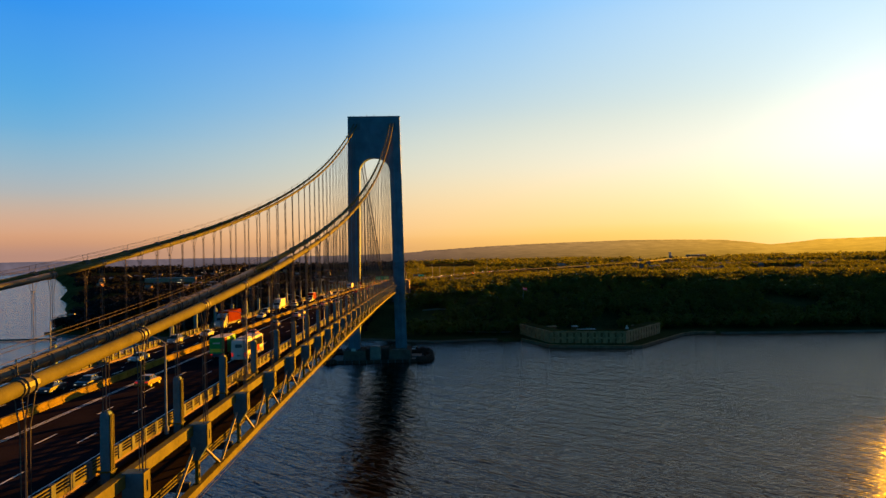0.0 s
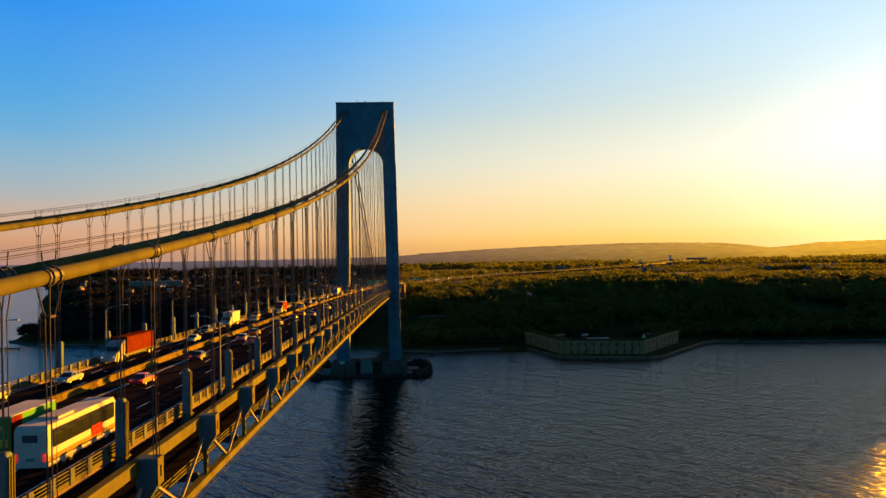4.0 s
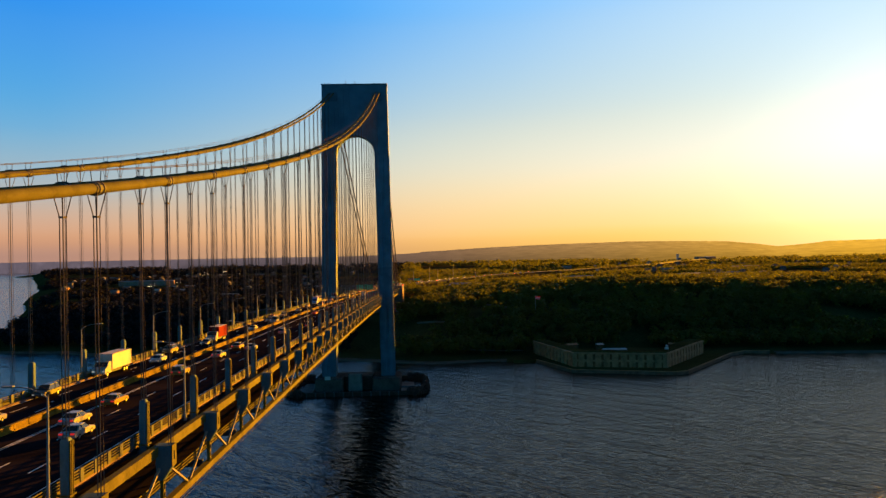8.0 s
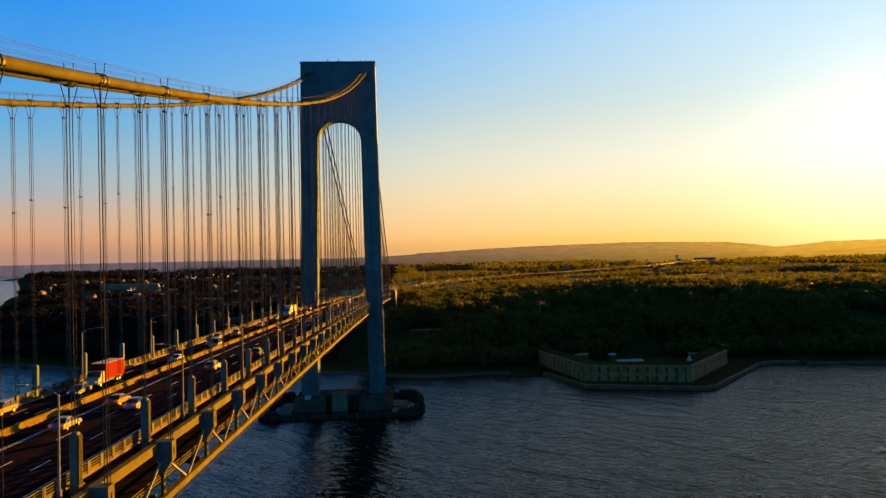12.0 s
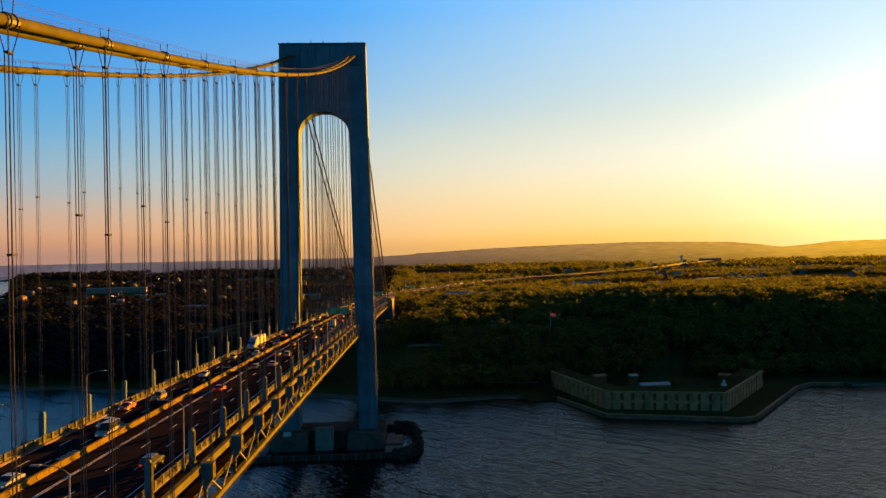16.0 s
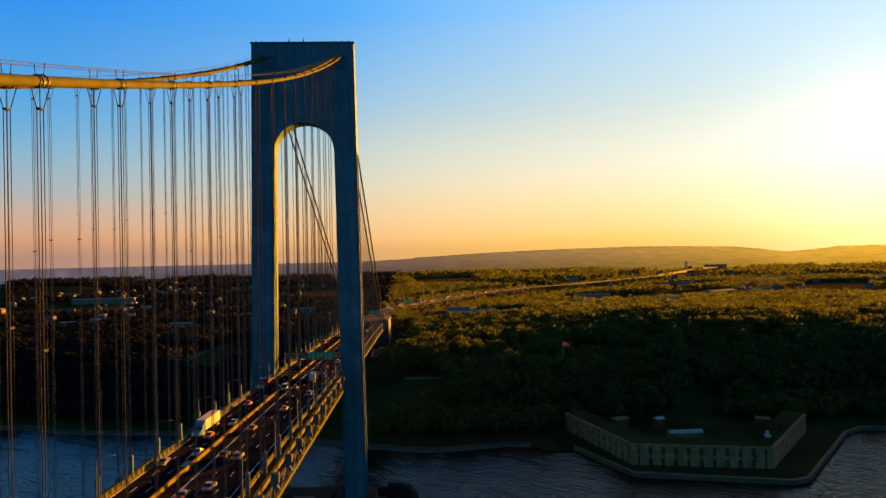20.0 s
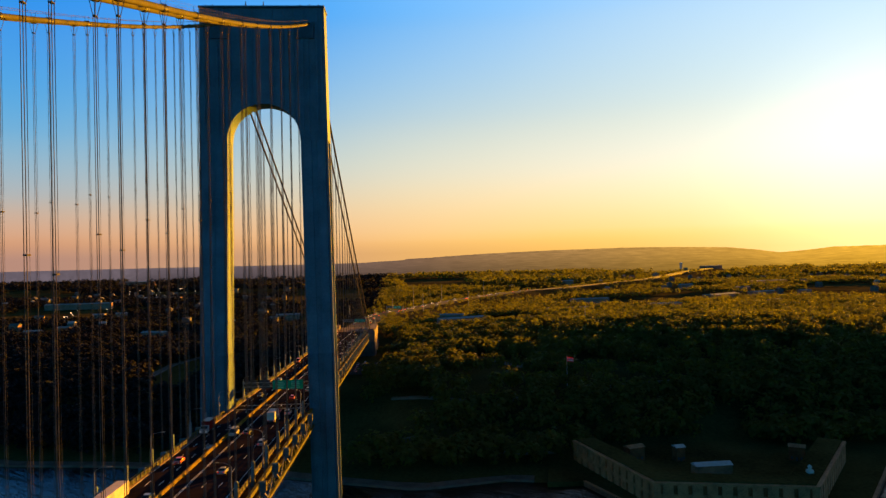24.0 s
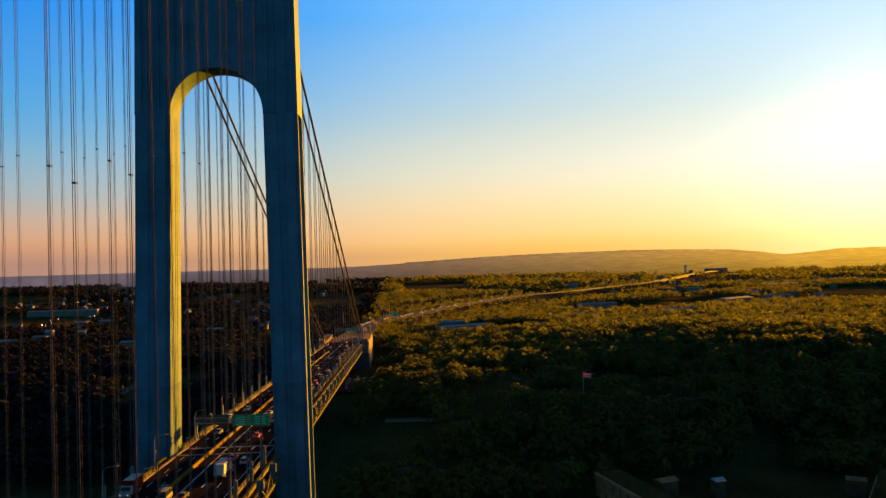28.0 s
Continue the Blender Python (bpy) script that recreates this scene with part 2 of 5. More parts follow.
def box(bm, x0, x1, y0, y1, z0, z1, m=None):
    vs = [bm.verts.new((x, y, z)) for x in (x0, x1) for y in (y0, y1) for z in (z0, z1)]
    for f in ((0, 1, 3, 2), (4, 6, 7, 5), (0, 4, 5, 1), (2, 3, 7, 6), (0, 2, 6, 4), (1, 5, 7, 3)):
        bm.faces.new([vs[i] for i in f])
    if m is not None:
        bmesh.ops.transform(bm, matrix=m, verts=vs)
    return bm


def boxes(*dims):
    bm = bmesh.new()
    for d in dims:
        box(bm, *d)
    return bm


def bar(bm, p, q, w, h=None, up=(0, 0, 1)):
    """A straight member of section w x h from p to q."""
    p, q = Vector(p), Vector(q)
    h = h or w
    d = (q - p).normalized()
    s = d.cross(Vector(up))
    s = s.normalized() if s.length > 1e-6 else Vector((1, 0, 0))
    u = s.cross(d)
    vs = [bm.verts.new(c + s * a * w / 2 + u * b * h / 2) for c in (p, q) for a, b in ((-1, -1), (1, -1), (1, 1), (-1, 1))]
    for f in ((3, 2, 1, 0), (4, 5, 6, 7), (0, 1, 5, 4), (1, 2, 6, 5), (2, 3, 7, 6), (3, 0, 4, 7)):
        bm.faces.new([vs[i] for i in f])
    return bm


def tube(bm, pts, r, n=8, cap=True):
    """A round tube along pts."""
    pts = [Vector(p) for p in pts]
    rings = []
    for i, p in enumerate(pts):
        d = (pts[min(i + 1, len(pts) - 1)] - pts[max(i - 1, 0)]).normalized()
        s = d.cross(Vector((0, 0, 1)))
        s = s.normalized() if s.length > 1e-3 else Vector((1, 0, 0))
        u = s.cross(d)
        rr = r[i] if isinstance(r, (list, tuple)) else r
        rings.append([bm.verts.new(p + (s * math.cos(a) + u * math.sin(a)) * rr) for a in (2 * math.pi * k / n for k in range(n))])
    for a, b in zip(rings, rings[1:]):
        for k in range(n):
            bm.faces.new((a[k], a[(k + 1) % n], b[(k + 1) % n], b[k]))
    if cap:
        bm.faces.new(rings[0][::-1])
        bm.faces.new(rings[-1])
    return bm


# ---- the bridge's line ----
PANEL = 15.571
Y_BACK = -655.0      # the deck is built this far behind the first eye
Y_ANCH = 372.0


def z_deck(y):
    """Top of the roadway."""
    return 63.31 - 0.03785 * y - (2.130e-5 if y < 0 else 1.65e-5) * y * y


def z_cable(y):
    if y <= 0:
        return 206.0 + y * (0.37260 + y * (3.40493e-04 + y * (1.8305e-07 + y * 1.6091e-10)))
    t = y / Y_ANCH
    return 206.0 + (z_deck(Y_ANCH) + 3 - 206.0) * t - 4 * 1.5 * t * (1 - t)


X_IN, X_OUT = 14.4, 17.1
# panel points: one every PANEL metres, the first before the tower at y = -17.99
PANELS = [-17.99 - PANEL * k for k in range(41)]
SIDE_PANELS = [17.99 + PANEL * k for k in range(23)]

# ---- water, land ----
def sheet(name, x0, x1, y0, y1, z, mat, label, category):
    bm = bmesh.new()
    vs = [bm.verts.new(v) for v in ((x0, y0, z), (x1, y0, z), (x1, y1, z), (x0, y1, z))]
    bm.faces.new(vs)
    return tagged(new(name, mesh_of(name, bm, mat)), label, category, kind="structure")


sheet("water", -4900, 4900, -4900, 4900, 0.0, M_WATER, "dark rippled harbour water with low evening light", "water")

SHORE = [(-4900, 9900), (-1961, 3237), (-1555, 2432), (-1311, 2017), (-1090, 1620), (-820, 1120), (-728, 899), (-662, 795), (-575, 600), (-494, 440), (-455, 345), (-416, 238), (-367, 205), (-300, 196), (-253, 169), (-229, 172),
         (-180, 152), (-119, 144), (-57, 130), (14, 101), (55, 86), (102, 95), (134, 88), (150, 96), (290, 104), (340, 104), (410, 97), (900, 70), (2000, 20), (4900, -300)]
# the approach road's middle line behind the anchorage
APPROACH = [(0, 430, 44.0), (2, 520, 40.0), (6, 590, 38), (14, 652, 37.5), (35, 696, 37.5), (68, 759, 37.5), (96, 818, 37.5), (146, 920, 37.5), (195, 995, 37.5), (300, 1124, 38), (401, 1205, 38), (520, 1340, 38), (690, 1520, 38), (1030, 2050, 38), (1240, 2330, 38)]


def shore_y(x):
    return float(np.interp(x, [p[0] for p in SHORE], [p[1] for p in SHORE]))


def road_near(x, y):
    """Distance from the approach road's middle line, and the road's height there."""
    best = (1e9, 0.0)
    for (x0, y0, z0), (x1, y1, z1) in zip(APPROACH, APPROACH[1:]):
        dx, dy = x1 - x0, y1 - y0
        t = max(0, min(1, ((x - x0) * dx + (y - y0) * dy) / (dx * dx + dy * dy)))
        best = min(best, (math.hypot(x - x0 - t * dx, y - y0 - t * dy), z0 + (z1 - z0) * t))
    return best


def land_z(x, y):
    """Height of the land: a low beach, a bluff, then rolling ground."""
    d = y - shore_y(x)
    if d < 0:
        return max(-4.0, d * 0.12)
    top = 30 + 4 * math.exp(-((x - 330) / 260.0) ** 2 - ((y - 330) / 160.0) ** 2)
    right = 1 / (1 + math.exp(-(x - 40) / 40.0))
    top = top * right + 20 * (1 - right)
    u = min(1.0, max(0.0, (x - 150) / 150.0))      # wooded hill behind the fort
    top += 8 * u * u * (3 - 2 * u) * math.exp(-((y - 318) / (72.0 if y < 318 else 110.0)) ** 2)
    rise = 1 - math.exp(-max(0, d - 48) / 48.0)
    z = min(d * 0.12, 2.6) + top * rise
    z += 5 * noise.noise((x / 180.0, y / 180.0, 0)) * min(1, d / 120)
    k = min(1, max(0, (y - 560) / 400.0))
    z = z * (1 - k) + (26 + 0.25 * (z - 26)) * k
    z -= 30 * min(1, max(0, (y - 2600) / 600.0))
    if y > 440 and -120 < x < 1400:      # the road's low embankment
        e, zr = road_near(x, y)
        k = min(1.0, max(0.0, (48 - e) / 30.0)) * min(1.0, (y - 440) / 80.0)
        z += max(0.0, zr - 0.8 - z) * k * k * (3 - 2 * k)
    return z


def grid_land():
    xs = np.unique(np.concatenate([np.linspace(-4900, -1700, 22), np.linspace(-1700, -300, 118), np.linspace(-300, 900, 81), np.linspace(900, 4900, 70)]))
    ys = np.unique(np.concatenate([np.linspace(-320, 10, 12), np.linspace(10, 700, 70), np.linspace(700, 1500, 51), np.linspace(1500, 3000, 51), np.linspace(3000, 4900, 20)]))
    verts = [(float(x), float(y), land_z(float(x), float(y))) for y in ys for x in xs]
    n = len(xs)
    faces = [(j * n + i, j * n + i + 1, (j + 1) * n + i + 1, (j + 1) * n + i) for j in range(len(ys) - 1) for i in range(n - 1)]
    me = bpy.data.meshes.new("ground")
    me.from_pydata(verts, [], faces)
    me.materials.append(M_GROUND)
    me.polygons.foreach_set("use_smooth", [True] * len(me.polygons))
    return tagged(new("ground", me), "dark green wooded shore rising from the water", "ground", kind="structure")


grid_land()


# ---- tower ----
T_TOP = 211.0


def half_out(z):
    return 22.53 + 0.0132 * (T_TOP - z)


def half_in(z):
    return 12.45 + 0.0154 * (T_TOP - z)


def half_depth(z):
    return 4.6 + 0.0088 * (T_TOP - z)


def leg_ring(bm, s, z):
    """The leg's stepped section: broad faces with set-back corners and shallow flutes."""
    a, b, d = half_in(z), half_out(z), half_depth(z)
    c, e = 1.1, 0.9
    m = (a + b) / 2
    pts = [(a, -d + e), (a + c, -d + e), (a + c, -d), (m - 1.1, -d), (m - 0.9, -d + 0.5), (m + 0.9, -d + 0.5), (m + 1.1, -d), (b - c, -d), (b - c, -d + e), (b, -d + e)]
    back = [(x, -y) for x, y in reversed(pts)]
    recess = [(b, -d + e + 0.8), (b - 0.9, -d + e + 0.8), (b - 0.9, d - e - 0.8), (b, d - e - 0.8)]
    grooves = [(a + q, y + w) for y in (1.5, -0.1) for q, w in ((0, 0.2), (0.4, 0.16), (0.4, -0.16), (0, -0.2))]
    return [bm.verts.new((s * x, y, z)) for x, y in pts + recess + back + grooves]


def loft(rings, bm):
    for r, q in zip(rings, rings[1:]):
        n = len(r)
        for k in range(n):
            bm.faces.new((r[k], r[(k + 1) % n], q[(k + 1) % n], q[k]))
    bm.faces.new(rings[0])
    bm.faces.new(rings[-1])
    bmesh.ops.recalc_face_normals(bm, faces=bm.faces)
    return bm


def build_tower():
    t = thing("bridge_tower", "tall blue-grey steel portal tower with an arched opening", "bridge tower")
    for s in (-1, 1):
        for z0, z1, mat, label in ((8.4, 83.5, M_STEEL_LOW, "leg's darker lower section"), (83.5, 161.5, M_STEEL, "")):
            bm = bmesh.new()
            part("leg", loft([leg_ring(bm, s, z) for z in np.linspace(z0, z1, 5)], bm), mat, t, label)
        # plate seams, a hair proud of the leg's inner and outer faces
        for z in np.arange(95.0, 160.0, 13.0):
            d = half_depth(z) - 1.0
            x = half_in(z)
            part("seam_plate", boxes((min(s * x, s * (x - 0.04)), max(s * x, s * (x - 0.04)), -d, d, z, z + 0.35)), M_STEEL_LOW, t)
    # portal with the arch cut into its underside
    bm = bmesh.new()
    n, zb = 28, 161.5
    a = half_in(zb)
    arc = [(-a * math.cos(math.pi * k / n), zb + 13.6 * math.sin(math.pi * k / n) ** 0.94) for k in range(n + 1)]
    sides = []
    for d in (-1, 1):
        y0, y1 = d * (half_depth(zb) - 0.55), d * (half_depth(T_TOP) - 0.55)
        low = [(-half_out(zb), zb)] + arc + [(half_out(zb), zb)]
        lo = [bm.verts.new((x, y0, z)) for x, z in low]
        up = [bm.verts.new((max(-half_out(T_TOP), min(half_out(T_TOP), x * 1.0)) if 0 < i < len(low) - 1 else math.copysign(half_out(T_TOP), x), y1, T_TOP - 0.6)) for i, (x, z) in enumerate(low)]
        for k in range(len(lo) - 1):
            bm.faces.new((lo[k], lo[k + 1], up[k + 1], up[k]))
        sides.append((lo, up))
    (l0, u0), (l1, u1) = sides
    for p, q in ((l0, l1), (u0, u1)):
        for k in range(len(p) - 1):
            bm.faces.new((p[k], p[k + 1], q[k + 1], q[k]))
    for k in (0, -1):
        bm.faces.new((l0[k], u0[k], u1[k], l1[k]))
    bmesh.ops.recalc_face_normals(bm, faces=bm.faces)
    part("portal", bm, M_STEEL, t)
    # upright ribs on the portal's two faces, continuing the legs' flutes
    xs = [s * x for s in (-1, 1) for x in (21.4, 19.6, 16.4, 14.4, 11.5, 7.6, 3.8)]
    for d in (-1, 1):
        for x in xs:
            z0 = zb + (13.6 * max(0.0, 1 - (x / a) ** 2) ** 0.47 if abs(x) < a else 0) + 0.3
            bm = bmesh.new()
            w = 0.75 if abs(x) > 12 else 0.22
            bar(bm, (x, d * (half_depth(z0) - 0.38), z0), (x, d * (half_depth(T_TOP) - 0.38), T_TOP - 0.7), w, 0.5, (0, d, 0))
            part("rib", bm, M_STEEL, t)
    part("cap", boxes((-22.8, 22.8, -4.75, 4.75, T_TOP - 0.6, T_TOP)), M_STEEL, t)
    for x in (-20.5, -18.0, -6.0, 0.4, 13.8, 17.2, 20.4):
        part("beacon", tube(bmesh.new(), [(x, -3, T_TOP), (x, -3, T_TOP + 0.5), (x, -3, T_TOP + (2.4 if abs(x) < 7 else 1.1))], [0.28, 0.28, 0.05], 6), M_DARK, t, "small beacon on the tower's cap")
    for s in (-1, 1):
        # dark cable housings on the tower's face
        for d in (-1, 1):
            part("saddle_housing", boxes((s * 15.4 - 3.4, s * 15.4 + 3.4, *sorted((d * 3.6, d * 4.84)), 199.0, 205.0)), M_STEEL_LOW, t)
    # strut between the legs under the roadway
    part("cross_strut", boxes((-14.6, 14.6, -4, 4, 52.0, 57.5)), M_STEEL_LOW, t)
    return t


build_tower()


def build_pier():
    p = thing("tower_pier", "dark concrete tower pier with two pedestals behind a low fender wall", "bridge pier", kind="structure")
    for s in (-1, 1):
        bm = bmesh.new()
        rings = []
        for z, g in ((-3.0, 0.9), (7.6, 0.3), (7.6, 0.0), (8.0, 0.0)):
            x0, x1, d = 10.4 - g, 28.6 + g, 13.6 + g
            rings.append([bm.verts.new((s * x, y, z)) for x, y in ((x0 + 1, -d), (x1 - 1, -d), (x1, -d + 1), (x1, d - 1), (x1 - 1, d), (x0 + 1, d), (x0, d - 1), (x0, -d + 1))])
        part("pedestal", loft(rings, bm), M_PIER, p)
        part("plinth", boxes((s * 20 - 6.3, s * 20 + 6.3, -8.6, 8.6, 8.0, 8.6)), M_PIER, p)
        for y in (-13.2, 13.2):
            rail = bmesh.new()
            for zz in (8.55, 9.1):
                bar(rail, (s * 11, y, zz), (s * 28, y, zz), 0.06)
            for k in range(9):
                x = s * (11 + k * 17 / 8)
                bar(rail, (x, y, 7.9), (x, y, 9.1), 0.05)
            part("handrail", rail, M_GALV, p)
    # block between the pedestals, with a paler face and two ladders
    # recessed wall takes the dark rubble colour
    part("base_wall", boxes((-9.6, 9.6, -9.0, 9.0, -3.0, 9.0)), M_ROCK_DARK, p)
    part("middle_block", boxes((-6.3, 2.8, -13.4, -9.0, -3.0, 11.2)), M_LANDING, p, "paler concrete block between the pedestals")
    for x in (-6.0, 2.4):
        lad = bmesh.new()
        for e in (-0.28, 0.28):
            bar(lad, (x + e, -13.55, 5.2), (x + e, -13.55, 12.0), 0.16, 0.12)
        for k in range(14):
            bar(lad, (x - 0.28, -13.55, 5.4 + k * 0.48), (x + 0.28, -13.55, 5.4 + k * 0.48), 0.1)
        part("ladder", lad, M_DARK, p)
    part("white_panel", boxes((-22.2, -18.4, -13.9, -13.6, 7.9, 10.2)), M_WHITE, p, "white board on the pedestal's edge")
    # low fender wall in front and behind
    for y0, y1 in ((-30.5, -28.5), (24.0, 26.0)):
        part("fender_wall", boxes((-40.0, 34.0, y0, y1, -3.0, 2.6)), M_ROCK_DARK, p, "low dark fender wall")
    for x in np.arange(-38.0, 34.0, 6.0):
        part("fender_pile", tube(bmesh.new(), [(x, -30.8, -2.0), (x, -30.8, 3.0)], 0.4, 6), M_DARK, p)
    # pale landing inside the rubble end, parted by a dark beam
    part("landing", boxes((29.6, 38.2, -26.5, 8.0, -1.0, 1.4)), M_LANDING, p, "pale concrete landing beside the pedestal")
    part("landing_beam", boxes((29.4, 38.4, -12.4, -11.4, 1.404, 2.3)), M_DARK, p)
    part("landing", boxes((-38.0, -29.6, -26.5, 8.0, -1.0, 1.4)), M_LANDING, p, "pale concrete landing beside the pedestal")
    # rubble heaps round both ends: hundreds of rough stones
    rng = random.Random(4)
    bm = bmesh.new()
    for k in range(1100):
        a = rng.uniform(-1.45, 1.45) + (math.pi if k % 3 == 0 else 0)
        r = rng.uniform(0.82, 1.05)
        ca, sa = math.cos(a), math.sin(a)
        x = math.copysign(30.0 + abs(ca) ** 0.6 * 17.0 * r, ca)
        y = -4.0 + math.copysign(abs(sa) ** 0.6, sa) * 29.0 * r
        q = rng.uniform(0.6, 1.5)
        h = 4.4 * max(0.0, 1 - abs(r - 0.95) * 7) - 0.4
        m = Matrix.Translation((x, y, h)) @ Euler((rng.uniform(0, 3), rng.uniform(0, 3), rng.uniform(0, 3))).to_matrix().to_4x4()
        box(bm, -q, q, -q * 0.8, q * 0.8, -q * 0.6, q * 0.6, m)
    ob = part("rubble", bm, M_ROCK_DARK, p, "dark rubble stones round the pier's ends")
    ob["kind"] = "stuff"
    return p


build_pier()

# ---- roadway ----
def strip(bm, y0, y1, x0, x1, lift, thick=0.0, step=PANEL):
    """A band of the deck from y0 to y1 that follows its grade."""
    n = max(1, int(abs(y1 - y0) / step))
    prev = None
    for k in range(n + 1):
        y = y0 + (y1 - y0) * k / n
        z = z_deck(y) + lift
        ring = [bm.verts.new((x0, y, z)), bm.verts.new((x1, y, z))]
        if thick:
            ring += [bm.verts.new((x1, y, z - thick)), bm.verts.new((x0, y, z - thick))]
        if prev:
            m = len(ring)
            for i in range(m if thick else 1):
                bm.faces.new((prev[i], prev[(i + 1) % m], ring[(i + 1) % m], ring[i]))
        prev = ring
    bmesh.ops.recalc_face_normals(bm, faces=bm.faces)
    for f in bm.faces:
        if not thick and f.normal.z < 0:
            f.normal_flip()
    return bm


road = tagged(new("road", mesh_of("road", strip(bmesh.new(), Y_BACK, Y_ANCH, -13.7, 13.7, 0, 0.5), M_ASPHALT)), "dark asphalt upper roadway of the suspension bridge", "road", kind="structure")
lower = tagged(new("lower_road", mesh_of("lower_road", strip(bmesh.new(), Y_BACK, Y_ANCH, -13.6, 13.6, -5.6, 0.7), M_ASPHALT)), "dark lower roadway inside the truss", "road", kind="structure")

LANES_AWAY, LANES_TOWARD = (1.4, 5.2, 9.0), (-5.9, -9.0, -12.0)


def marking(y0, y1, x, w):
    bm = strip(bmesh.new(), y0, y1, x - w / 2, x + w / 2, 0.006, 0.0, PANEL)
    part("lane_line", bm, M_LINE, road)


for k in range(24):       # unbroken edge lines
    y0 = Y_BACK + k * 45.0
    for x, w in ((-0.48, 0.13), (-0.82, 0.13), (10.9, 0.14), (-13.0, 0.14)):
        marking(y0, min(y0 + 45.0, Y_ANCH), x, w)
for k in range(74):       # broken lane lines
    y0 = Y_BACK + 20 + k * 12.2
    for x in (3.3, 7.1, -7.4, -10.6):
        if y0 + 3.7 < 400:
            marking(y0 + (3.1 if x < 0 else 0), y0 + 3.7 + (3.1 if x < 0 else 0), x, 0.16)
for y in (-262.0, -244.0, -150.0, -62.0, -38.0):      # worn bars across the innermost lane
    for j in range(6):
        marking(y + j * 0.9, y + j * 0.9 + 0.35, -5.9 + 0.12 * (j % 2), 2.2)
for y in (-4.0, 4.0):    # finger joints at the tower
    part("deck_joint", boxes((-12.9, 12.9, y - 0.45, y + 0.45, z_deck(y) + 0.005, z_deck(y) + 0.03)), M_GALV, road)
# kerbs
for s in (-1, 1):
    part("kerb", strip(bmesh.new(), Y_BACK, Y_ANCH, s * 13.35 - 0.25, s * 13.35 + 0.25, 0.28, 0.5), M_CONC, road)


def slope_at(y):
    return math.degrees(math.atan2(z_deck(y + 1) - z_deck(y - 1), 2))


def on_deck(x, y, lift=0.0, turn=0):
    return pose(x, y, z_deck(y) + lift) @ pose(0, 0, 0, slope_at(y), 0, 0) @ pose(0, 0, 0, 0, 0, turn)


# ---- movable barrier in the middle ----
def barrier_mesh():
    bm = bmesh.new()
    prof = [(-0.3, 0.0), (-0.3, 0.12), (-0.13, 0.35), (-0.13, 0.66), (-0.22, 0.74), (-0.22, 0.86), (0.22, 0.86), (0.22, 0.74), (0.13, 0.66), (0.13, 0.35), (0.3, 0.12), (0.3, 0.0)]
    loft([[bm.verts.new((x, y, z)) for x, z in prof] for y in (-1.44, 1.44)], bm)
    return mesh_of("barrier_block", bm, M_BARRIER)


median = thing("median_barrier", "concrete movable barrier along the roadway, coloured orange-gold as if sunlit", "barrier", kind="structure")
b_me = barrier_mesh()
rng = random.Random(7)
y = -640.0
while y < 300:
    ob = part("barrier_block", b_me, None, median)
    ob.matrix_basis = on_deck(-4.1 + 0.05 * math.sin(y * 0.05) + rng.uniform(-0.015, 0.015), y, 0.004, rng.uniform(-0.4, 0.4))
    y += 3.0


# ---- railings, posts, lamps ----
def build_railing():
    t = thing("railing", "steel bridge railing with flat rails between dark posts", "railing", "bridge railings", at=on_deck(13.6, PANELS[0] - PANEL / 2))
    L = PANEL
    # rails carry the sun-gold tone
    for z, h in ((0.42, 0.36), (0.80, 0.08), (1.05, 0.08), (1.31, 0.10)):
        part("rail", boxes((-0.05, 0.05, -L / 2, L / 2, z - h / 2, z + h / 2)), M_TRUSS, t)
    for k in range(6):
        y = -L / 2 + (k + 0.5) * L / 6
        part("railing_post", boxes((-0.2, 0.12, y - 0.3, y + 0.3, 0.25, 1.42)), M_DARK, t)
    return t


def build_post():
    t = thing("hanger_post", "tall blue-grey box post that sheathes the hanger ropes", "post", "hanger posts", at=on_deck(X_IN, PANELS[0]))
    body = bmesh.new()
    rings = []
    for z, k in ((-0.6, 1.0), (4.55, 1.0), (4.78, 0.93), (4.92, 0.78), (4.99, 0.5)):
        rings.append([body.verts.new((-0.06 + x * k, y * k, z)) for x, y in ((-0.36, -0.3), (-0.27, -0.42), (0.27, -0.42), (0.36, -0.3), (0.36, 0.3), (0.27, 0.42), (-0.27, 0.42), (-0.36, 0.3))])
    part("body", loft(rings, body), M_POST, t)
    fl = bmesh.new()
    prof = [(0.304, -0.29), (0.42, -0.29), (0.42, -0.2), (0.33, -0.2), (0.33, -0.06), (0.42, -0.06), (0.42, 0.06), (0.33, 0.06), (0.33, 0.2), (0.42, 0.2), (0.42, 0.29), (0.304, 0.29)]
    # outer ribs gold as if sunlit, against the blue-grey body
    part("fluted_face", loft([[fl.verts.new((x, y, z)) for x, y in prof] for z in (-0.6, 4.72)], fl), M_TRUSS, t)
    part("base_plate", boxes((-0.52, 0.5, -0.52, 0.52, 0.3, 0.42)), M_TRUSS, t)
    return t


# a lamp before every second hanger post
LAMPS = [PANELS[k] - 1.8 for k in (*range(0, 29, 2), *range(31, 41, 2))] + [SIDE_PANELS[k] - 2.4 for k in range(0, 23, 2)]


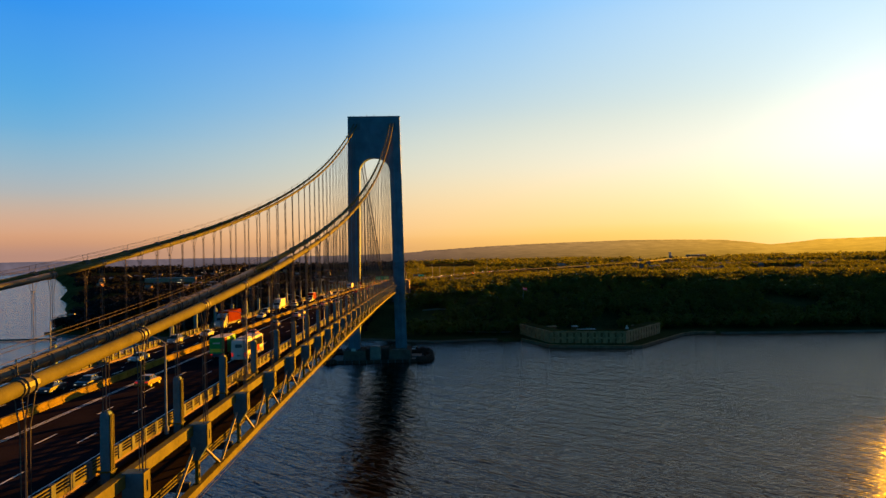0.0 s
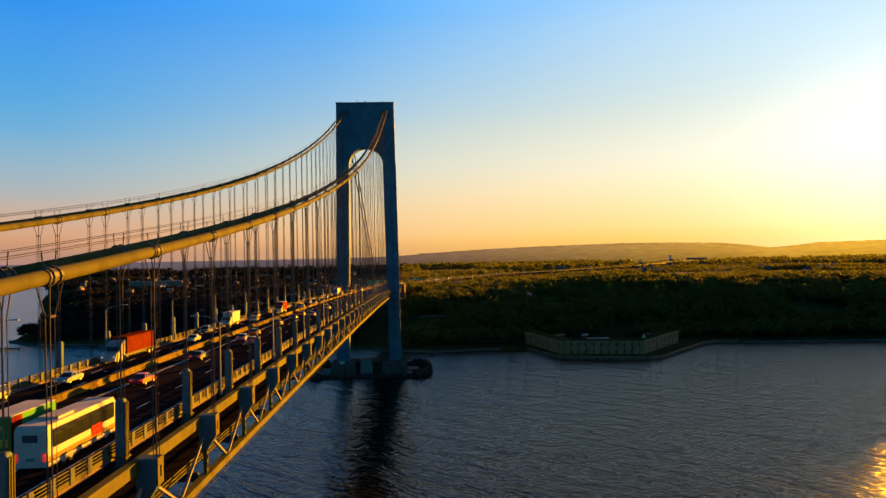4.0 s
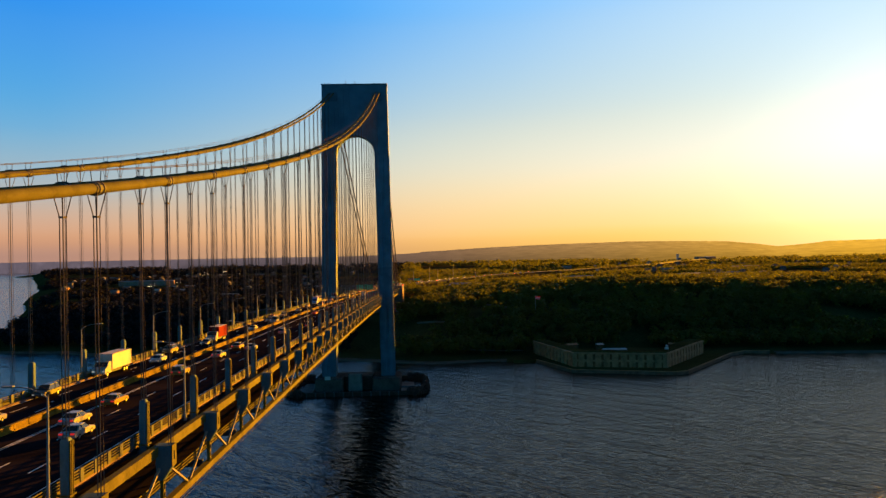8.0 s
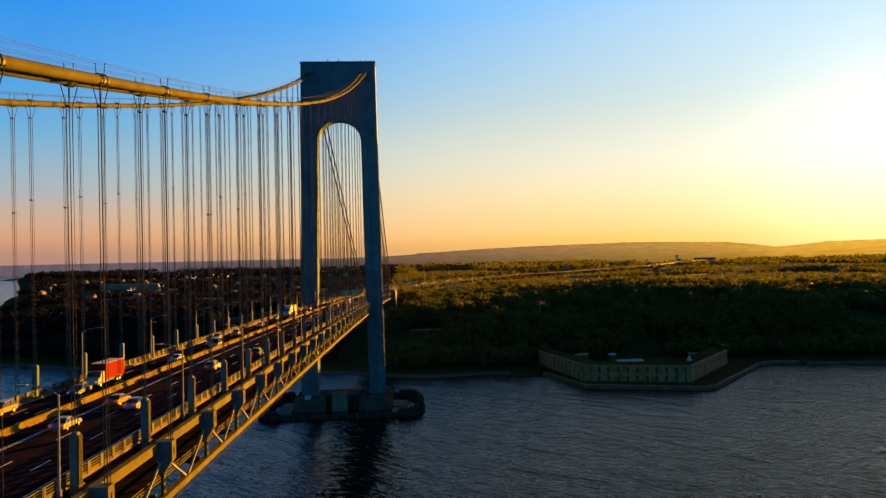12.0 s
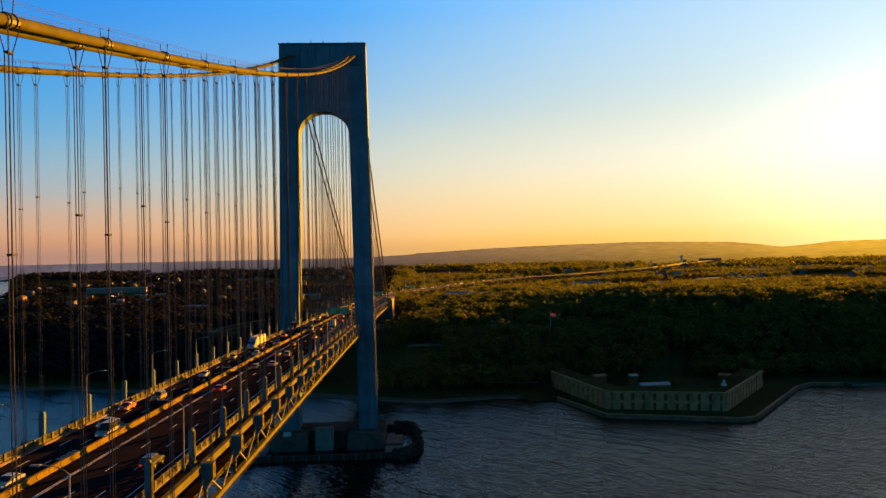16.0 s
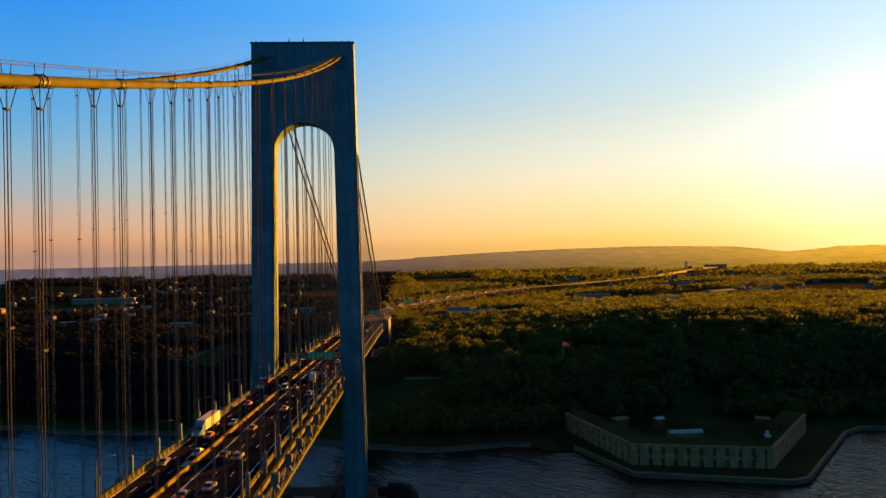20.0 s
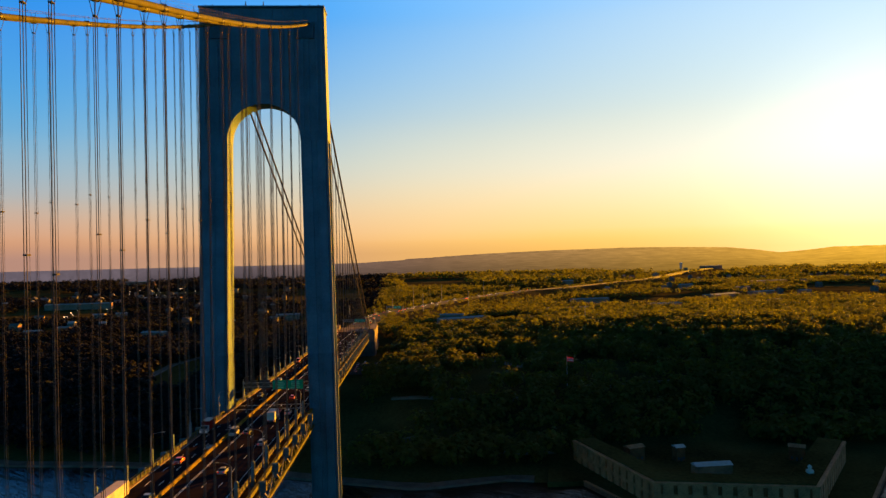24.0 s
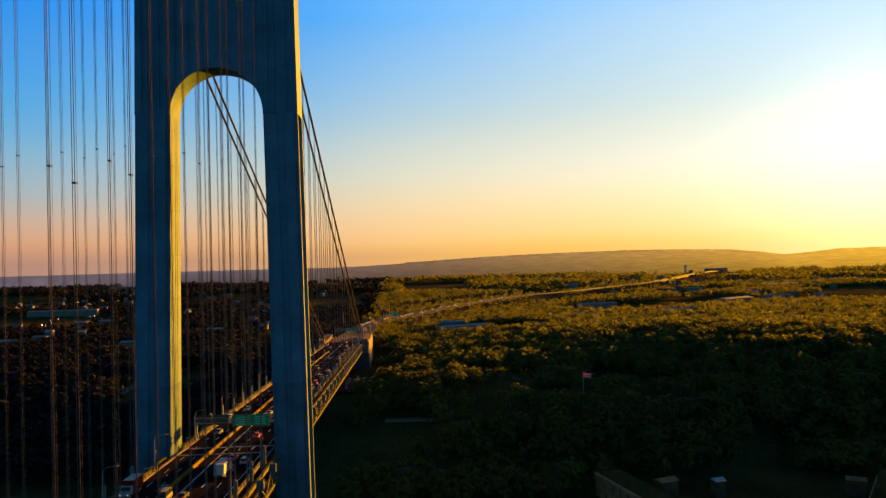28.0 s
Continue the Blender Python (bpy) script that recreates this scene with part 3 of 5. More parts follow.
def build_lamp():
    t = thing("street_lamp", "slim grey street lamp with one curved arm", "street lamp", "bridge lamps", at=on_deck(13.85, LAMPS[0]))
    part("pole", tube(bmesh.new(), [(0, 0, 0), (0, 0, 4), (0, 0, 8.6)], [0.13, 0.11, 0.08], 8), M_GALV, t)
    part("arm", tube(bmesh.new(), [(0, 0, 8.5), (-0.5, 0, 8.95), (-1.4, 0, 9.3), (-2.7, 0, 9.45)], 0.05, 6), M_GALV, t)
    part("lamp_head", boxes((-3.5, -2.6, -0.17, 0.17, 9.38, 9.52)), M_GALV, t)
    part("base", tube(bmesh.new(), [(0, 0, -0.3), (0, 0, 0.5)], 0.24, 8), M_GALV, t)
    return t


rail0, post0, lamp0 = build_railing(), build_post(), build_lamp()
for s in (-1, 1):
    turn = 0 if s > 0 else 180
    for y in PANELS + SIDE_PANELS:
        if not (s > 0 and y == PANELS[0]):
            copy_thing(post0, on_deck(s * X_IN, y, 0, turn))
            copy_thing(rail0, on_deck(s * 13.6, y - PANEL / 2, 0, turn))
    for y in LAMPS:
        if not (s > 0 and y == LAMPS[0]):
            copy_thing(lamp0, on_deck(s * 13.85, y, 0, turn))


# ---- stiffening trusses ----
X_CH = 16.2
DEPTH = 6.2


def build_truss(s, stations, name, label):
    t = thing(name, label, "truss", "stiffening trusses")

    ends = [math.copysign(6.3, stations[0])] + list(stations)

    def at(x, y, z):
        return (s * x, y, z_deck(y) + z)
    for a, b in zip(ends, ends[1:]):
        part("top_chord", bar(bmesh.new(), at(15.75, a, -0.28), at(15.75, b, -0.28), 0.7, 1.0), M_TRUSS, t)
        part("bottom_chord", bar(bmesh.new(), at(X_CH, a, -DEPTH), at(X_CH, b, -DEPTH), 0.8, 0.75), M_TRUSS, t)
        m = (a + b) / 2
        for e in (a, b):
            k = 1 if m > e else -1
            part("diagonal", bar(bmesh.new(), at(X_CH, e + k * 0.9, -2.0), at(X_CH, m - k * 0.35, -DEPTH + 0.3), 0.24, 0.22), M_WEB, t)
        # floor beams of both decks
        if s < 0:
            continue
        part("floor_beam", boxes((min(s * 12.6, s * 15.3), max(s * 12.6, s * 15.3), a - 0.2, a + 0.2, z_deck(a) - 1.2, z_deck(a) - 0.35)), M_DARK, t)
        part("floor_beam", boxes((min(s * 13.0, s * 15.4), max(s * 13.0, s * 15.4), a - 0.2, a + 0.2, z_deck(a) - 6.6, z_deck(a) - 5.7)), M_DARK, t)
        lr = bmesh.new()
        for z in (-5.0, -4.65, -4.3):
            bar(lr, at(14.9, a, z), at(14.9, b, z), 0.06, 0.12)
        part("lower_rail", lr, M_TRUSS, t)
    for y in stations:
        # laced upright: two flats joined by battens
        v = bmesh.new()
        for d in (-0.24, 0.24):
            bar(v, at(X_CH, y + d, -DEPTH + 0.3), at(X_CH, y + d, -2.2), 0.36, 0.08, (0, 1, 0))
        for z in np.arange(-DEPTH + 0.8, -2.4, 0.85):
            bar(v, at(X_CH, y - 0.24, z), at(X_CH, y + 0.24, z), 0.36, 0.3)
        part("upright", v, M_TRUSS, t)
        # hanger bracket: a box that narrows downwards
        g = bmesh.new()
        rings = []
        for z, x0, x1, h in ((-3.3, 15.9, 16.5, 0.35), (-1.9, 15.8, 17.4, 0.6), (0.32, 15.8, 17.4, 0.6)):
            rings.append([g.verts.new((s * x, yy, z_deck(y) + z)) for x, yy in ((x0, y - 0.2 - h), (x1, y - 0.2 - h), (x1, y - 0.2 + h), (x0, y - 0.2 + h))])
        part("hanger_bracket", loft(rings, g), M_POST, t)
        if s < 0:
            continue
        f = bmesh.new()       # outer plate with a tall slot
        rim, slot = [(-0.62, -1.85), (0.62, -1.85), (0.62, 0.34), (-0.62, 0.34)], [(-0.16, -1.25), (0.16, -1.25), (0.16, -0.35), (-0.16, -0.35)]
        vs = [[f.verts.new((s * xx, y - 0.2 + u, z_deck(y) + w)) for u, w in q] for xx in (17.405, 17.5) for q in (rim, slot)]
        for k in range(4):
            m = (k + 1) % 4
            f.faces.new((vs[0][k], vs[0][m], vs[1][m], vs[1][k]))
            f.faces.new((vs[2][k], vs[2][m], vs[3][m], vs[3][k]))
            f.faces.new((vs[0][k], vs[0][m], vs[2][m], vs[2][k]))
            f.faces.new((vs[1][k], vs[1][m], vs[3][m], vs[3][k]))
        bmesh.ops.recalc_face_normals(f, faces=f.faces)
        # outer plate gold as if sunlit, the bracket behind it blue-grey
        part("bracket_plate", f, M_TRUSS, t)
    return t


for s in (-1, 1):
    build_truss(s, PANELS, "stiffening_truss", "steel stiffening truss of the main span, coloured gold as if sunlit")
    build_truss(s, SIDE_PANELS, "stiffening_truss", "steel stiffening truss of the side span, coloured gold as if sunlit")
for x, z in ((16.55, -6.75), (16.55, -7.1)):
    c = thing("maintenance_cable", "thin dark cable slung below the truss", "cable")
    part("strand", tube(bmesh.new(), [(x, y, z_deck(y) + z) for y in (-640, -520, -400, -280, -140, -14)], 0.022, 5), M_ROPE, c)


# ---- main cables and hangers ----
def build_cable(s, x):
    c = thing("main_cable", "thick painted main suspension cable with bands and hand ropes", "bridge cable", "main cables")
    ys = list(np.linspace(Y_BACK, -3.6, 76))
    dark_end = -500.0 if x == X_IN else Y_BACK      # the inner cables are darker up to this y
    if dark_end > Y_BACK:
        part("cable", tube(bmesh.new(), [(s * x, y, z_cable(y)) for y in np.linspace(Y_BACK, dark_end, 20)], 0.455, 14), M_BAND, c, "dark first stretch of the inner cable", smooth=True)
    part("cable", tube(bmesh.new(), [(s * x, y, z_cable(y)) for y in np.linspace(dark_end, -3.6, 66)], 0.455, 14), M_CABLE, c, smooth=True)
    # side span takes the duller rope colour in place of shade
    part("cable", tube(bmesh.new(), [(s * x, y, z_cable(y)) for y in np.linspace(3.6, Y_ANCH, 26)], 0.43, 12), M_ROPE, c, "side-span cable left without the gold, as if unlit", smooth=True)
    if x == X_IN:      # raised wrapping rings, one bead after another along the cable
        for y0 in (-640, -580):
            rings = bmesh.new()
            for k in range(60):
                y = y0 + (k // 2) * 2.0 + (k % 2) * 0.42
                tube(rings, [(s * x, y + e, z_cable(y + e)) for e in (-0.1, -0.07, 0.07, 0.1)], [0.44, 0.51, 0.51, 0.44], 10)
            part("cable_wrapping", rings, M_BAND, c)["kind"] = "stuff"
    for d in (-0.42, 0.42):
        part("hand_rope", tube(bmesh.new(), [(s * x + d, y, z_cable(y) + 1.45) for y in ys], 0.02, 4), M_ROPE, c)
    for y in PANELS:
        steps = (-0.75, -0.72, -0.47, -0.45, -0.31, -0.29, 0.29, 0.31, 0.45, 0.47, 0.72, 0.75)
        radii = [0.46, 0.52, 0.52, 0.6, 0.6, 0.52, 0.52, 0.6, 0.6, 0.52, 0.52, 0.46]
        part("cable_band", tube(bmesh.new(), [(s * x, y + e, z_cable(y + e)) for e in steps], radii, 12), M_BAND, c)
        za = z_cable(y)
        part("stanchion", tube(bmesh.new(), [(s * x - 0.42, y, za + 1.5), (s * x - 0.34, y, za + 0.5), (s * x + 0.34, y, za + 0.5), (s * x + 0.42, y, za + 1.5)], 0.04, 5), M_DARK, c)
    return c


def build_hanger(s, x, y, bottom):
    h = thing("suspender", "dark steel hanger ropes between main cable and deck", "suspender", "suspenders")
    top = z_cable(y)
    long = top - bottom > 14
    zs = top - min(2.3, (top - bottom) * 0.5)
    wide = 0.8 if long else 0.34
    joined = None if s > 0 and y < 0 else bmesh.new()
    for a in (-1, 1):
        for b in (-1, 1):
            p = [(s * x + b * 0.44, y + a * wide, top - 0.1), (s * x + b * 0.13, y + a * 0.26, zs), (s * x + b * 0.13, y + a * 0.26, bottom)]
            if joined:
                tube(joined, p, 0.044, 4)
            else:
                part("rope", tube(bmesh.new(), p, 0.044, 5), M_ROPE, h)
    if joined:
        part("ropes", joined, M_ROPE, h)
    if long:
        part("spreader", boxes((s * x - 0.19, s * x + 0.19, y - 0.32, y + 0.32, zs - 0.07, zs + 0.07)), M_ROPE, h)
        if top - bottom > 40:      # clamp that holds the four ropes apart, part-way down
            zm = top - 0.37 * (top - bottom)
            part("clamp", boxes((s * x - 0.2, s * x + 0.2, y - 0.34, y + 0.34, zm - 0.09, zm + 0.09)), M_ROPE, h)
    return h


for s in (-1, 1):
    for x in (X_IN, X_OUT):
        build_cable(s, x)
        for y in PANELS[1:39]:
            build_hanger(s, x, y, z_deck(y) + (4.9 if x == X_IN else -0.3))
        for y in SIDE_PANELS[1:-2]:
            build_hanger(s, x, y, z_deck(y) + (4.9 if x == X_IN else -0.3))


# ---- sign gantry behind the tower ----
def build_gantry():
    y, z = 13.0, z_deck(13.0)
    g = thing("sign_gantry", "road sign gantry with green boards and grey board backs", "sign gantry", at=pose(0, y, z))
    for x in (-13.2, 13.2):
        part("column", tube(bmesh.new(), [(x, 0, -0.5), (x, 0, 7.9)], 0.28, 8), M_GALV, g)
    for zz in (5.6, 7.2):
        part("beam", bar(bmesh.new(), (-13.2, 0, zz), (13.2, 0, zz), 0.26), M_GALV, g)
    bm = bmesh.new()
    for k in range(12):
        x = -13.2 + k * 2.2
        bar(bm, (x, 0, 5.6 if k % 2 else 7.2), (x + 2.2, 0, 7.2 if k % 2 else 5.6), 0.12)
    part("lacing", bm, M_GALV, g)
    for x0, x1 in ((-1.8, 3.7), (3.95, 9.9)):
        b = part("sign_board", boxes((x0, x1, -0.42, -0.34, 4.5, 8.0)), M_GREEN, g, "green direction board")
        rng = random.Random(int(x0 * 10))
        for j, zz in enumerate((7.2, 6.5, 5.8, 5.1)):
            w = (x1 - x0) * rng.uniform(0.45, 0.8)
            xm = (x0 + x1) / 2
            q = part("text_bar", boxes((xm - w / 2, xm + w / 2, -0.445, -0.424, zz - 0.14, zz + 0.14)), M_SIGNTEXT, b)
    for x0, x1 in ((-12.6, -7.9), (-7.2, -2.8)):
        part("board_back", boxes((x0, x1, 0.34, 0.42, 4.9, 8.1)), M_DARK, g, "dark grey back of a sign board")
    return g


gantry = build_gantry()
copy_thing(gantry, pose(0, 436.0, z_deck(372.0) - 1.0))
copy_thing(gantry, pose(35, 697, 38, 0, 0, -26))


def build_work_platform():
    """A small inspection stage hung outside the railing, with steps."""
    y, z = -506.5, z_deck(-506.5)
    t = thing("work_platform", "small steel inspection platform with steps beside the railing", "platform", at=pose(14.6, y, z))
    part("deck", boxes((-0.55, 0.75, -2.6, 2.2, 0.55, 0.66)), M_TRUSS, t)
    for yy in (-2.5, -0.2, 2.1):
        part("leg", boxes((0.62, 0.72, yy - 0.05, yy + 0.05, -0.3, 0.55)), M_TRUSS, t)
        part("leg", boxes((-0.5, -0.4, yy - 0.05, yy + 0.05, -0.3, 0.55)), M_TRUSS, t)
        part("upright", boxes((-0.55, -0.49, yy - 0.03, yy + 0.03, 0.66, 1.75)), M_TRUSS, t)
    for zz in (1.2, 1.72):
        part("handrail", boxes((-0.56, -0.5, -2.55, 2.2, zz, zz + 0.05)), M_TRUSS, t)
    for k in range(3):
        part("step", boxes((-0.5, 0.6, 2.25 + k * 0.3, 2.5 + k * 0.3, 0.35 - k * 0.25, 0.4 - k * 0.25)), M_TRUSS, t)
    for x in (-0.53, 0.63):
        part("stringer", bar(bmesh.new(), (x, 2.2, 0.55), (x, 3.2, -0.3), 0.05, 0.14), M_TRUSS, t)
    return t


build_work_platform()

# ---- far ridge: a glowing backdrop on the horizon, haze painted in ----
def build_backdrop():
    cx, cy, R = 42.0, -400.0, 4450.0
    prof = [(-80, 58), (-40, 60), (-30, 61), (-6, 60), (-2, 66), (1, 72), (4, 84), (8, 98), (12, 106), (17, 114), (21, 113), (25, 105), (27.3, 86), (28.6, 70), (29.8, 77), (32, 96), (38, 106), (44, 80), (60, 90), (85, 70)]
    bm = bmesh.new()
    prev = None
    for k in range(661):
        a = -80 + k * 0.25
        z = float(np.interp(a, [p[0] for p in prof], [p[1] for p in prof])) + (11 if a > 0 else max(0, 5.5 + a * 2)) + (2.6 * noise.noise((a * 0.7, 3, 0)) + 2.2 * noise.noise((a * 4.1, 9, 0))) * (1 if a > -4 else 0.15)
        x, y = cx + R * math.sin(radians(a)), cy + R * math.cos(radians(a))
        ring = [bm.verts.new((x, y, -5)), bm.verts.new((x, y, z))]
        if prev:
            bm.faces.new((prev[0], ring[0], ring[1], prev[1]))
        prev = ring
    # hazy country that rises from the last woods to the ridge
    rows, cols = 14, 150
    grid = []
    for j in range(rows + 1):
        q = j / rows
        line = []
        for k in range(cols + 1):
            az = -24 + k * 0.56
            r = 2350 + (R - 20 - 2350) * q
            top = float(np.interp(az, [p[0] for p in prof], [p[1] for p in prof])) + 6
            edge = min(1.0, max(0.0, (az + 24) / 5.0))
            z = 18 + (top - 18 - 6) * q ** 1.6 + 9 * noise.noise((az * 0.16, q * 5, 2)) * (1 - q)
            line.append(bm.verts.new((cx + r * math.sin(radians(az)), cy + r * math.cos(radians(az)), z * edge - 30 * (1 - edge))))
        grid.append(line)
    for u, v in zip(grid, grid[1:]):
        for k in range(cols):
            bm.faces.new((u[k], u[k + 1], v[k + 1], v[k]))
    m = bpy.data.materials.new("hazy_distance")
    m.use_nodes = True
    nt = m.node_tree
    nt.nodes.clear()
    out = nt.nodes.new("ShaderNodeOutputMaterial")
    em = nt.nodes.new("ShaderNodeEmission")
    geo = nt.nodes.new("ShaderNodeNewGeometry")
    sp = nt.nodes.new("ShaderNodeSeparateXYZ")
    nt.links.new(geo.outputs["Position"], sp.inputs[0])
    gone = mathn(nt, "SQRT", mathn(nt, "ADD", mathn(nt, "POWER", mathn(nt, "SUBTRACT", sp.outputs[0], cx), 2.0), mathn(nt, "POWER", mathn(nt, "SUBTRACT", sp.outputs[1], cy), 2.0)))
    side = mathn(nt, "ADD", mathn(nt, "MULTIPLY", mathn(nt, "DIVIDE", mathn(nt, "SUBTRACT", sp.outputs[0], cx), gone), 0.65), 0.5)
    # emission colours carry the haze and the sun's glow, by bearing and distance
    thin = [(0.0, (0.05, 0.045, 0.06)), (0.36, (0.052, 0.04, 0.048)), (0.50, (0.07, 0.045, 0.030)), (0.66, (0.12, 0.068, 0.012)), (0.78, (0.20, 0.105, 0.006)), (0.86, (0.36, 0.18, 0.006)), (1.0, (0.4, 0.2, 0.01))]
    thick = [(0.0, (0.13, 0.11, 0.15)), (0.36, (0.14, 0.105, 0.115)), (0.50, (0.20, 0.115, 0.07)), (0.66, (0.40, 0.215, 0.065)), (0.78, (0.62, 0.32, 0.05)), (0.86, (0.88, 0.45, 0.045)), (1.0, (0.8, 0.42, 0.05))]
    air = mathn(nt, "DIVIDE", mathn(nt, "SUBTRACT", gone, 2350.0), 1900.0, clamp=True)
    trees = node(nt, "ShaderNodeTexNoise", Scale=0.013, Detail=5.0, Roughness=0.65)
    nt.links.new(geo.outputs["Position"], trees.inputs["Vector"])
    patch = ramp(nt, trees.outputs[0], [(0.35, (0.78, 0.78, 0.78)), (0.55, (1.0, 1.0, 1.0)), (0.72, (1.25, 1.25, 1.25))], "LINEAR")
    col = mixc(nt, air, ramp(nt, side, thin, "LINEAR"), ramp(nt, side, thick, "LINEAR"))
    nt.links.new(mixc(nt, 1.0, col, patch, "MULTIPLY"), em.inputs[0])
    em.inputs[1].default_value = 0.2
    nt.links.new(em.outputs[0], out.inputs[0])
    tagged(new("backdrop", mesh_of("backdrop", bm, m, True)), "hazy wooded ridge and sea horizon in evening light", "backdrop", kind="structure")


build_backdrop()


# ---- woods: crowns of many small leaf clumps, joined as stuff ----
CLEAR = [(190, 206, 62, 9), (110, 212, 40, 16), (98, 186, 34, 6), (140, 525, 95, 42), (95, 140, 48, 5), (240, 232, 130, 6), (215, 80, 95, 62), (130, 262, 22, 14), (98, 270, 26, 22),
         (0, 410, 45, 80), (20, 290, 32, 44), (60, 330, 28, 14), (-395, 635, 66, 48), (-415, 815, 50, 34), (-200, 685, 40, 30), (-243, 535, 34, 36), (-125, 745, 40, 42), (-125, 330, 34, 75), (-566, 1030, 95, 62), (330, 300, 60, 9), (300, 262, 90, 6), (420, 685, 40, 22), (600, 880, 50, 26), (-640, 900, 80, 40), (900, 1285, 60, 32), (702, 925, 40, 34), (736, 1070, 34, 34), (670, 1190, 26, 34), (606, 715, 20, 30), (782, 930, 18, 30), (472, 1465, 22, 40), (355, 832, 44, 28)]
def clear_at(x, y):
    for cx, cy, rx, ry in CLEAR:
        if ((x - cx) / rx) ** 2 + ((y - cy) / ry) ** 2 < 1:
            return True
    return abs(x) < 22 and 90 < y < 445


def crown(rng, clumps, size):
    """Leaf clumps scattered over an uneven crown of unit radius: a list of small bent quads."""
    v = []
    lumps = [(rng.gauss(0, 0.42), rng.gauss(0, 0.42), rng.uniform(-0.35, 0.5), rng.uniform(0.42, 0.7)) for _ in range(6)]
    for k in range(clumps):
        lx, ly, lz, lr = lumps[k % 6]
        d = Vector((rng.gauss(0, 1), rng.gauss(0, 1), rng.gauss(0.25, 0.9))).normalized()
        c = Vector((lx, ly, lz)) + d * lr * rng.uniform(0.75, 1.1)
        s = rng.uniform(0.6, 1.2) * size
        d = (d + Vector((0, 0, 0.9))).normalized()
        t = d.cross(Vector((rng.gauss(0, 1), rng.gauss(0, 1), rng.gauss(0, 1)))).normalized()
        u = d.cross(t)
        tilt = d * rng.uniform(-0.5, 0.5)
        v += [c - t * s - u * s, c + t * s - u * s * 0.8 + tilt * s, c + t * s * 0.9 + u * s, c - t * s * 0.8 + u * s - tilt * s]
    return np.array([tuple(p) for p in v])


def woods(name, label, spots, clumps, seed, size=0.2, mat=None):
    rng = random.Random(seed)
    kinds = [crown(rng, clumps, size) for _ in range(10)]
    out = []
    for x, y, z, r, h in spots:
        a = rng.uniform(0, 6.28)
        c = kinds[rng.randrange(10)]
        ca, sa = math.cos(a), math.sin(a)
        q = np.empty_like(c)
        q[:, 0] = x + r * (c[:, 0] * ca - c[:, 1] * sa)
        q[:, 1] = y + r * (c[:, 0] * sa + c[:, 1] * ca)
        q[:, 2] = z + h * 0.6 + c[:, 2] * h * 0.45
        out.append(q)
    v = np.concatenate(out)
    n = len(v) // 4
    me = bpy.data.meshes.new(name)
    me.vertices.add(len(v))
    me.vertices.foreach_set("co", v.ravel())
    me.loops.add(n * 4)
    me.loops.foreach_set("vertex_index", np.arange(n * 4))
    me.polygons.add(n)
    me.polygons.foreach_set("loop_start", np.arange(n) * 4)
    me.update(calc_edges=True)
    me.materials.append(mat or M_LEAF)
    return tagged(new(name, me), label, "woods", kind="stuff")


def spots_in(x0, x1, y0, y1, step, seed, r, far=False):
    rng = random.Random(seed)
    out = []
    y = y0
    while y < y1:
        x = x0
        while x < x1:
            px, py = x + rng.uniform(-0.5, 0.5) * step, y + rng.uniform(-0.5, 0.5) * step
            d = py - shore_y(px)
            x += step
            if d < (14 if px > 0 else 18) or clear_at(px, py) or road_near(px, py)[0] < 19:
                continue
            if far and noise.noise((px / 260.0, py / 260.0, 4)) < -0.12:
                continue
            if not far and noise.noise((px / 70.0, py / 70.0, 8)) < -0.42:
                continue
            q = r * rng.uniform(0.85, 1.15)
            if py > 480 and road_near(px, py)[0] < 130:      # trees kept low so the road shows from the camera
                q *= 0.55
            out.append((px, py, land_z(px, py), q, q * rng.uniform(2.1, 2.5)))
        y += step
    return out


# leaf tone paints the evening light: unlit on the left, haze-bright on the right
woods("woods", "dense trees on the low shore, coloured as if unlit", spots_in(-420, 0, 100, 620, 9.0, 11, 6.2), 96, 1, 0.165)
woods("woods", "trees between houses and roads, coloured as if unlit", spots_in(-900, 0, 620, 1500, 11.5, 12, 5.2, True), 28, 2, 0.24)
woods("woods", "distant trees over the town, coloured as if unlit", spots_in(-2600, 0, 1500, 2300, 24.0, 13, 9, True), 36, 3, 0.24)
woods("woods", "dense trees on the bluff, coloured as if sunlit", spots_in(0, 760, 100, 620, 9.0, 14, 6.2), 130, 4, 0.15, M_LEAF_LIT)
woods("woods", "trees behind the bluff, coloured as if sunlit", spots_in(0, 1300, 620, 1500, 12.5, 15, 5.6, True), 48, 5, 0.185, M_LEAF_FAR)
woods("woods", "distant trees on low hills, coloured as if sunlit", spots_in(0, 3300, 1500, 2300, 24.0, 16, 9, True), 36, 6, 0.24, M_LEAF_FAR)


# ---- anchorage and approach road ----
def build_anchorage():
    a = thing("anchorage", "massive concrete cable anchorage under the roadway", "anchorage", kind="structure")
    z = z_deck(Y_ANCH)
    for s in (-1, 1):
        bm = bmesh.new()
        rings = []
        for y, zt in ((Y_ANCH - 4, z - 7.5), (Y_ANCH, z + 1.2), (Y_ANCH + 62, z + 1.6)):
            x0, x1 = 15.2, 23.0
            rings.append([bm.verts.new((s * x, y, zz)) for x, zz in ((x0, -2), (x1, -2), (x1 - 1.5, zt), (x0, zt))])
        part("block", loft(rings, bm), M_CONC, a)
        part("cable_hood", boxes((s * 18.0 - 2.6, s * 18.0 + 2.6, Y_ANCH - 1, Y_ANCH + 9, z + 1.2, z + 3.8)), M_CONC, a)
    part("middle_block", boxes((-15.2, 15.2, Y_ANCH, Y_ANCH + 62, -2, z - 1.2)), M_CONC, a)
    return a


build_anchorage()


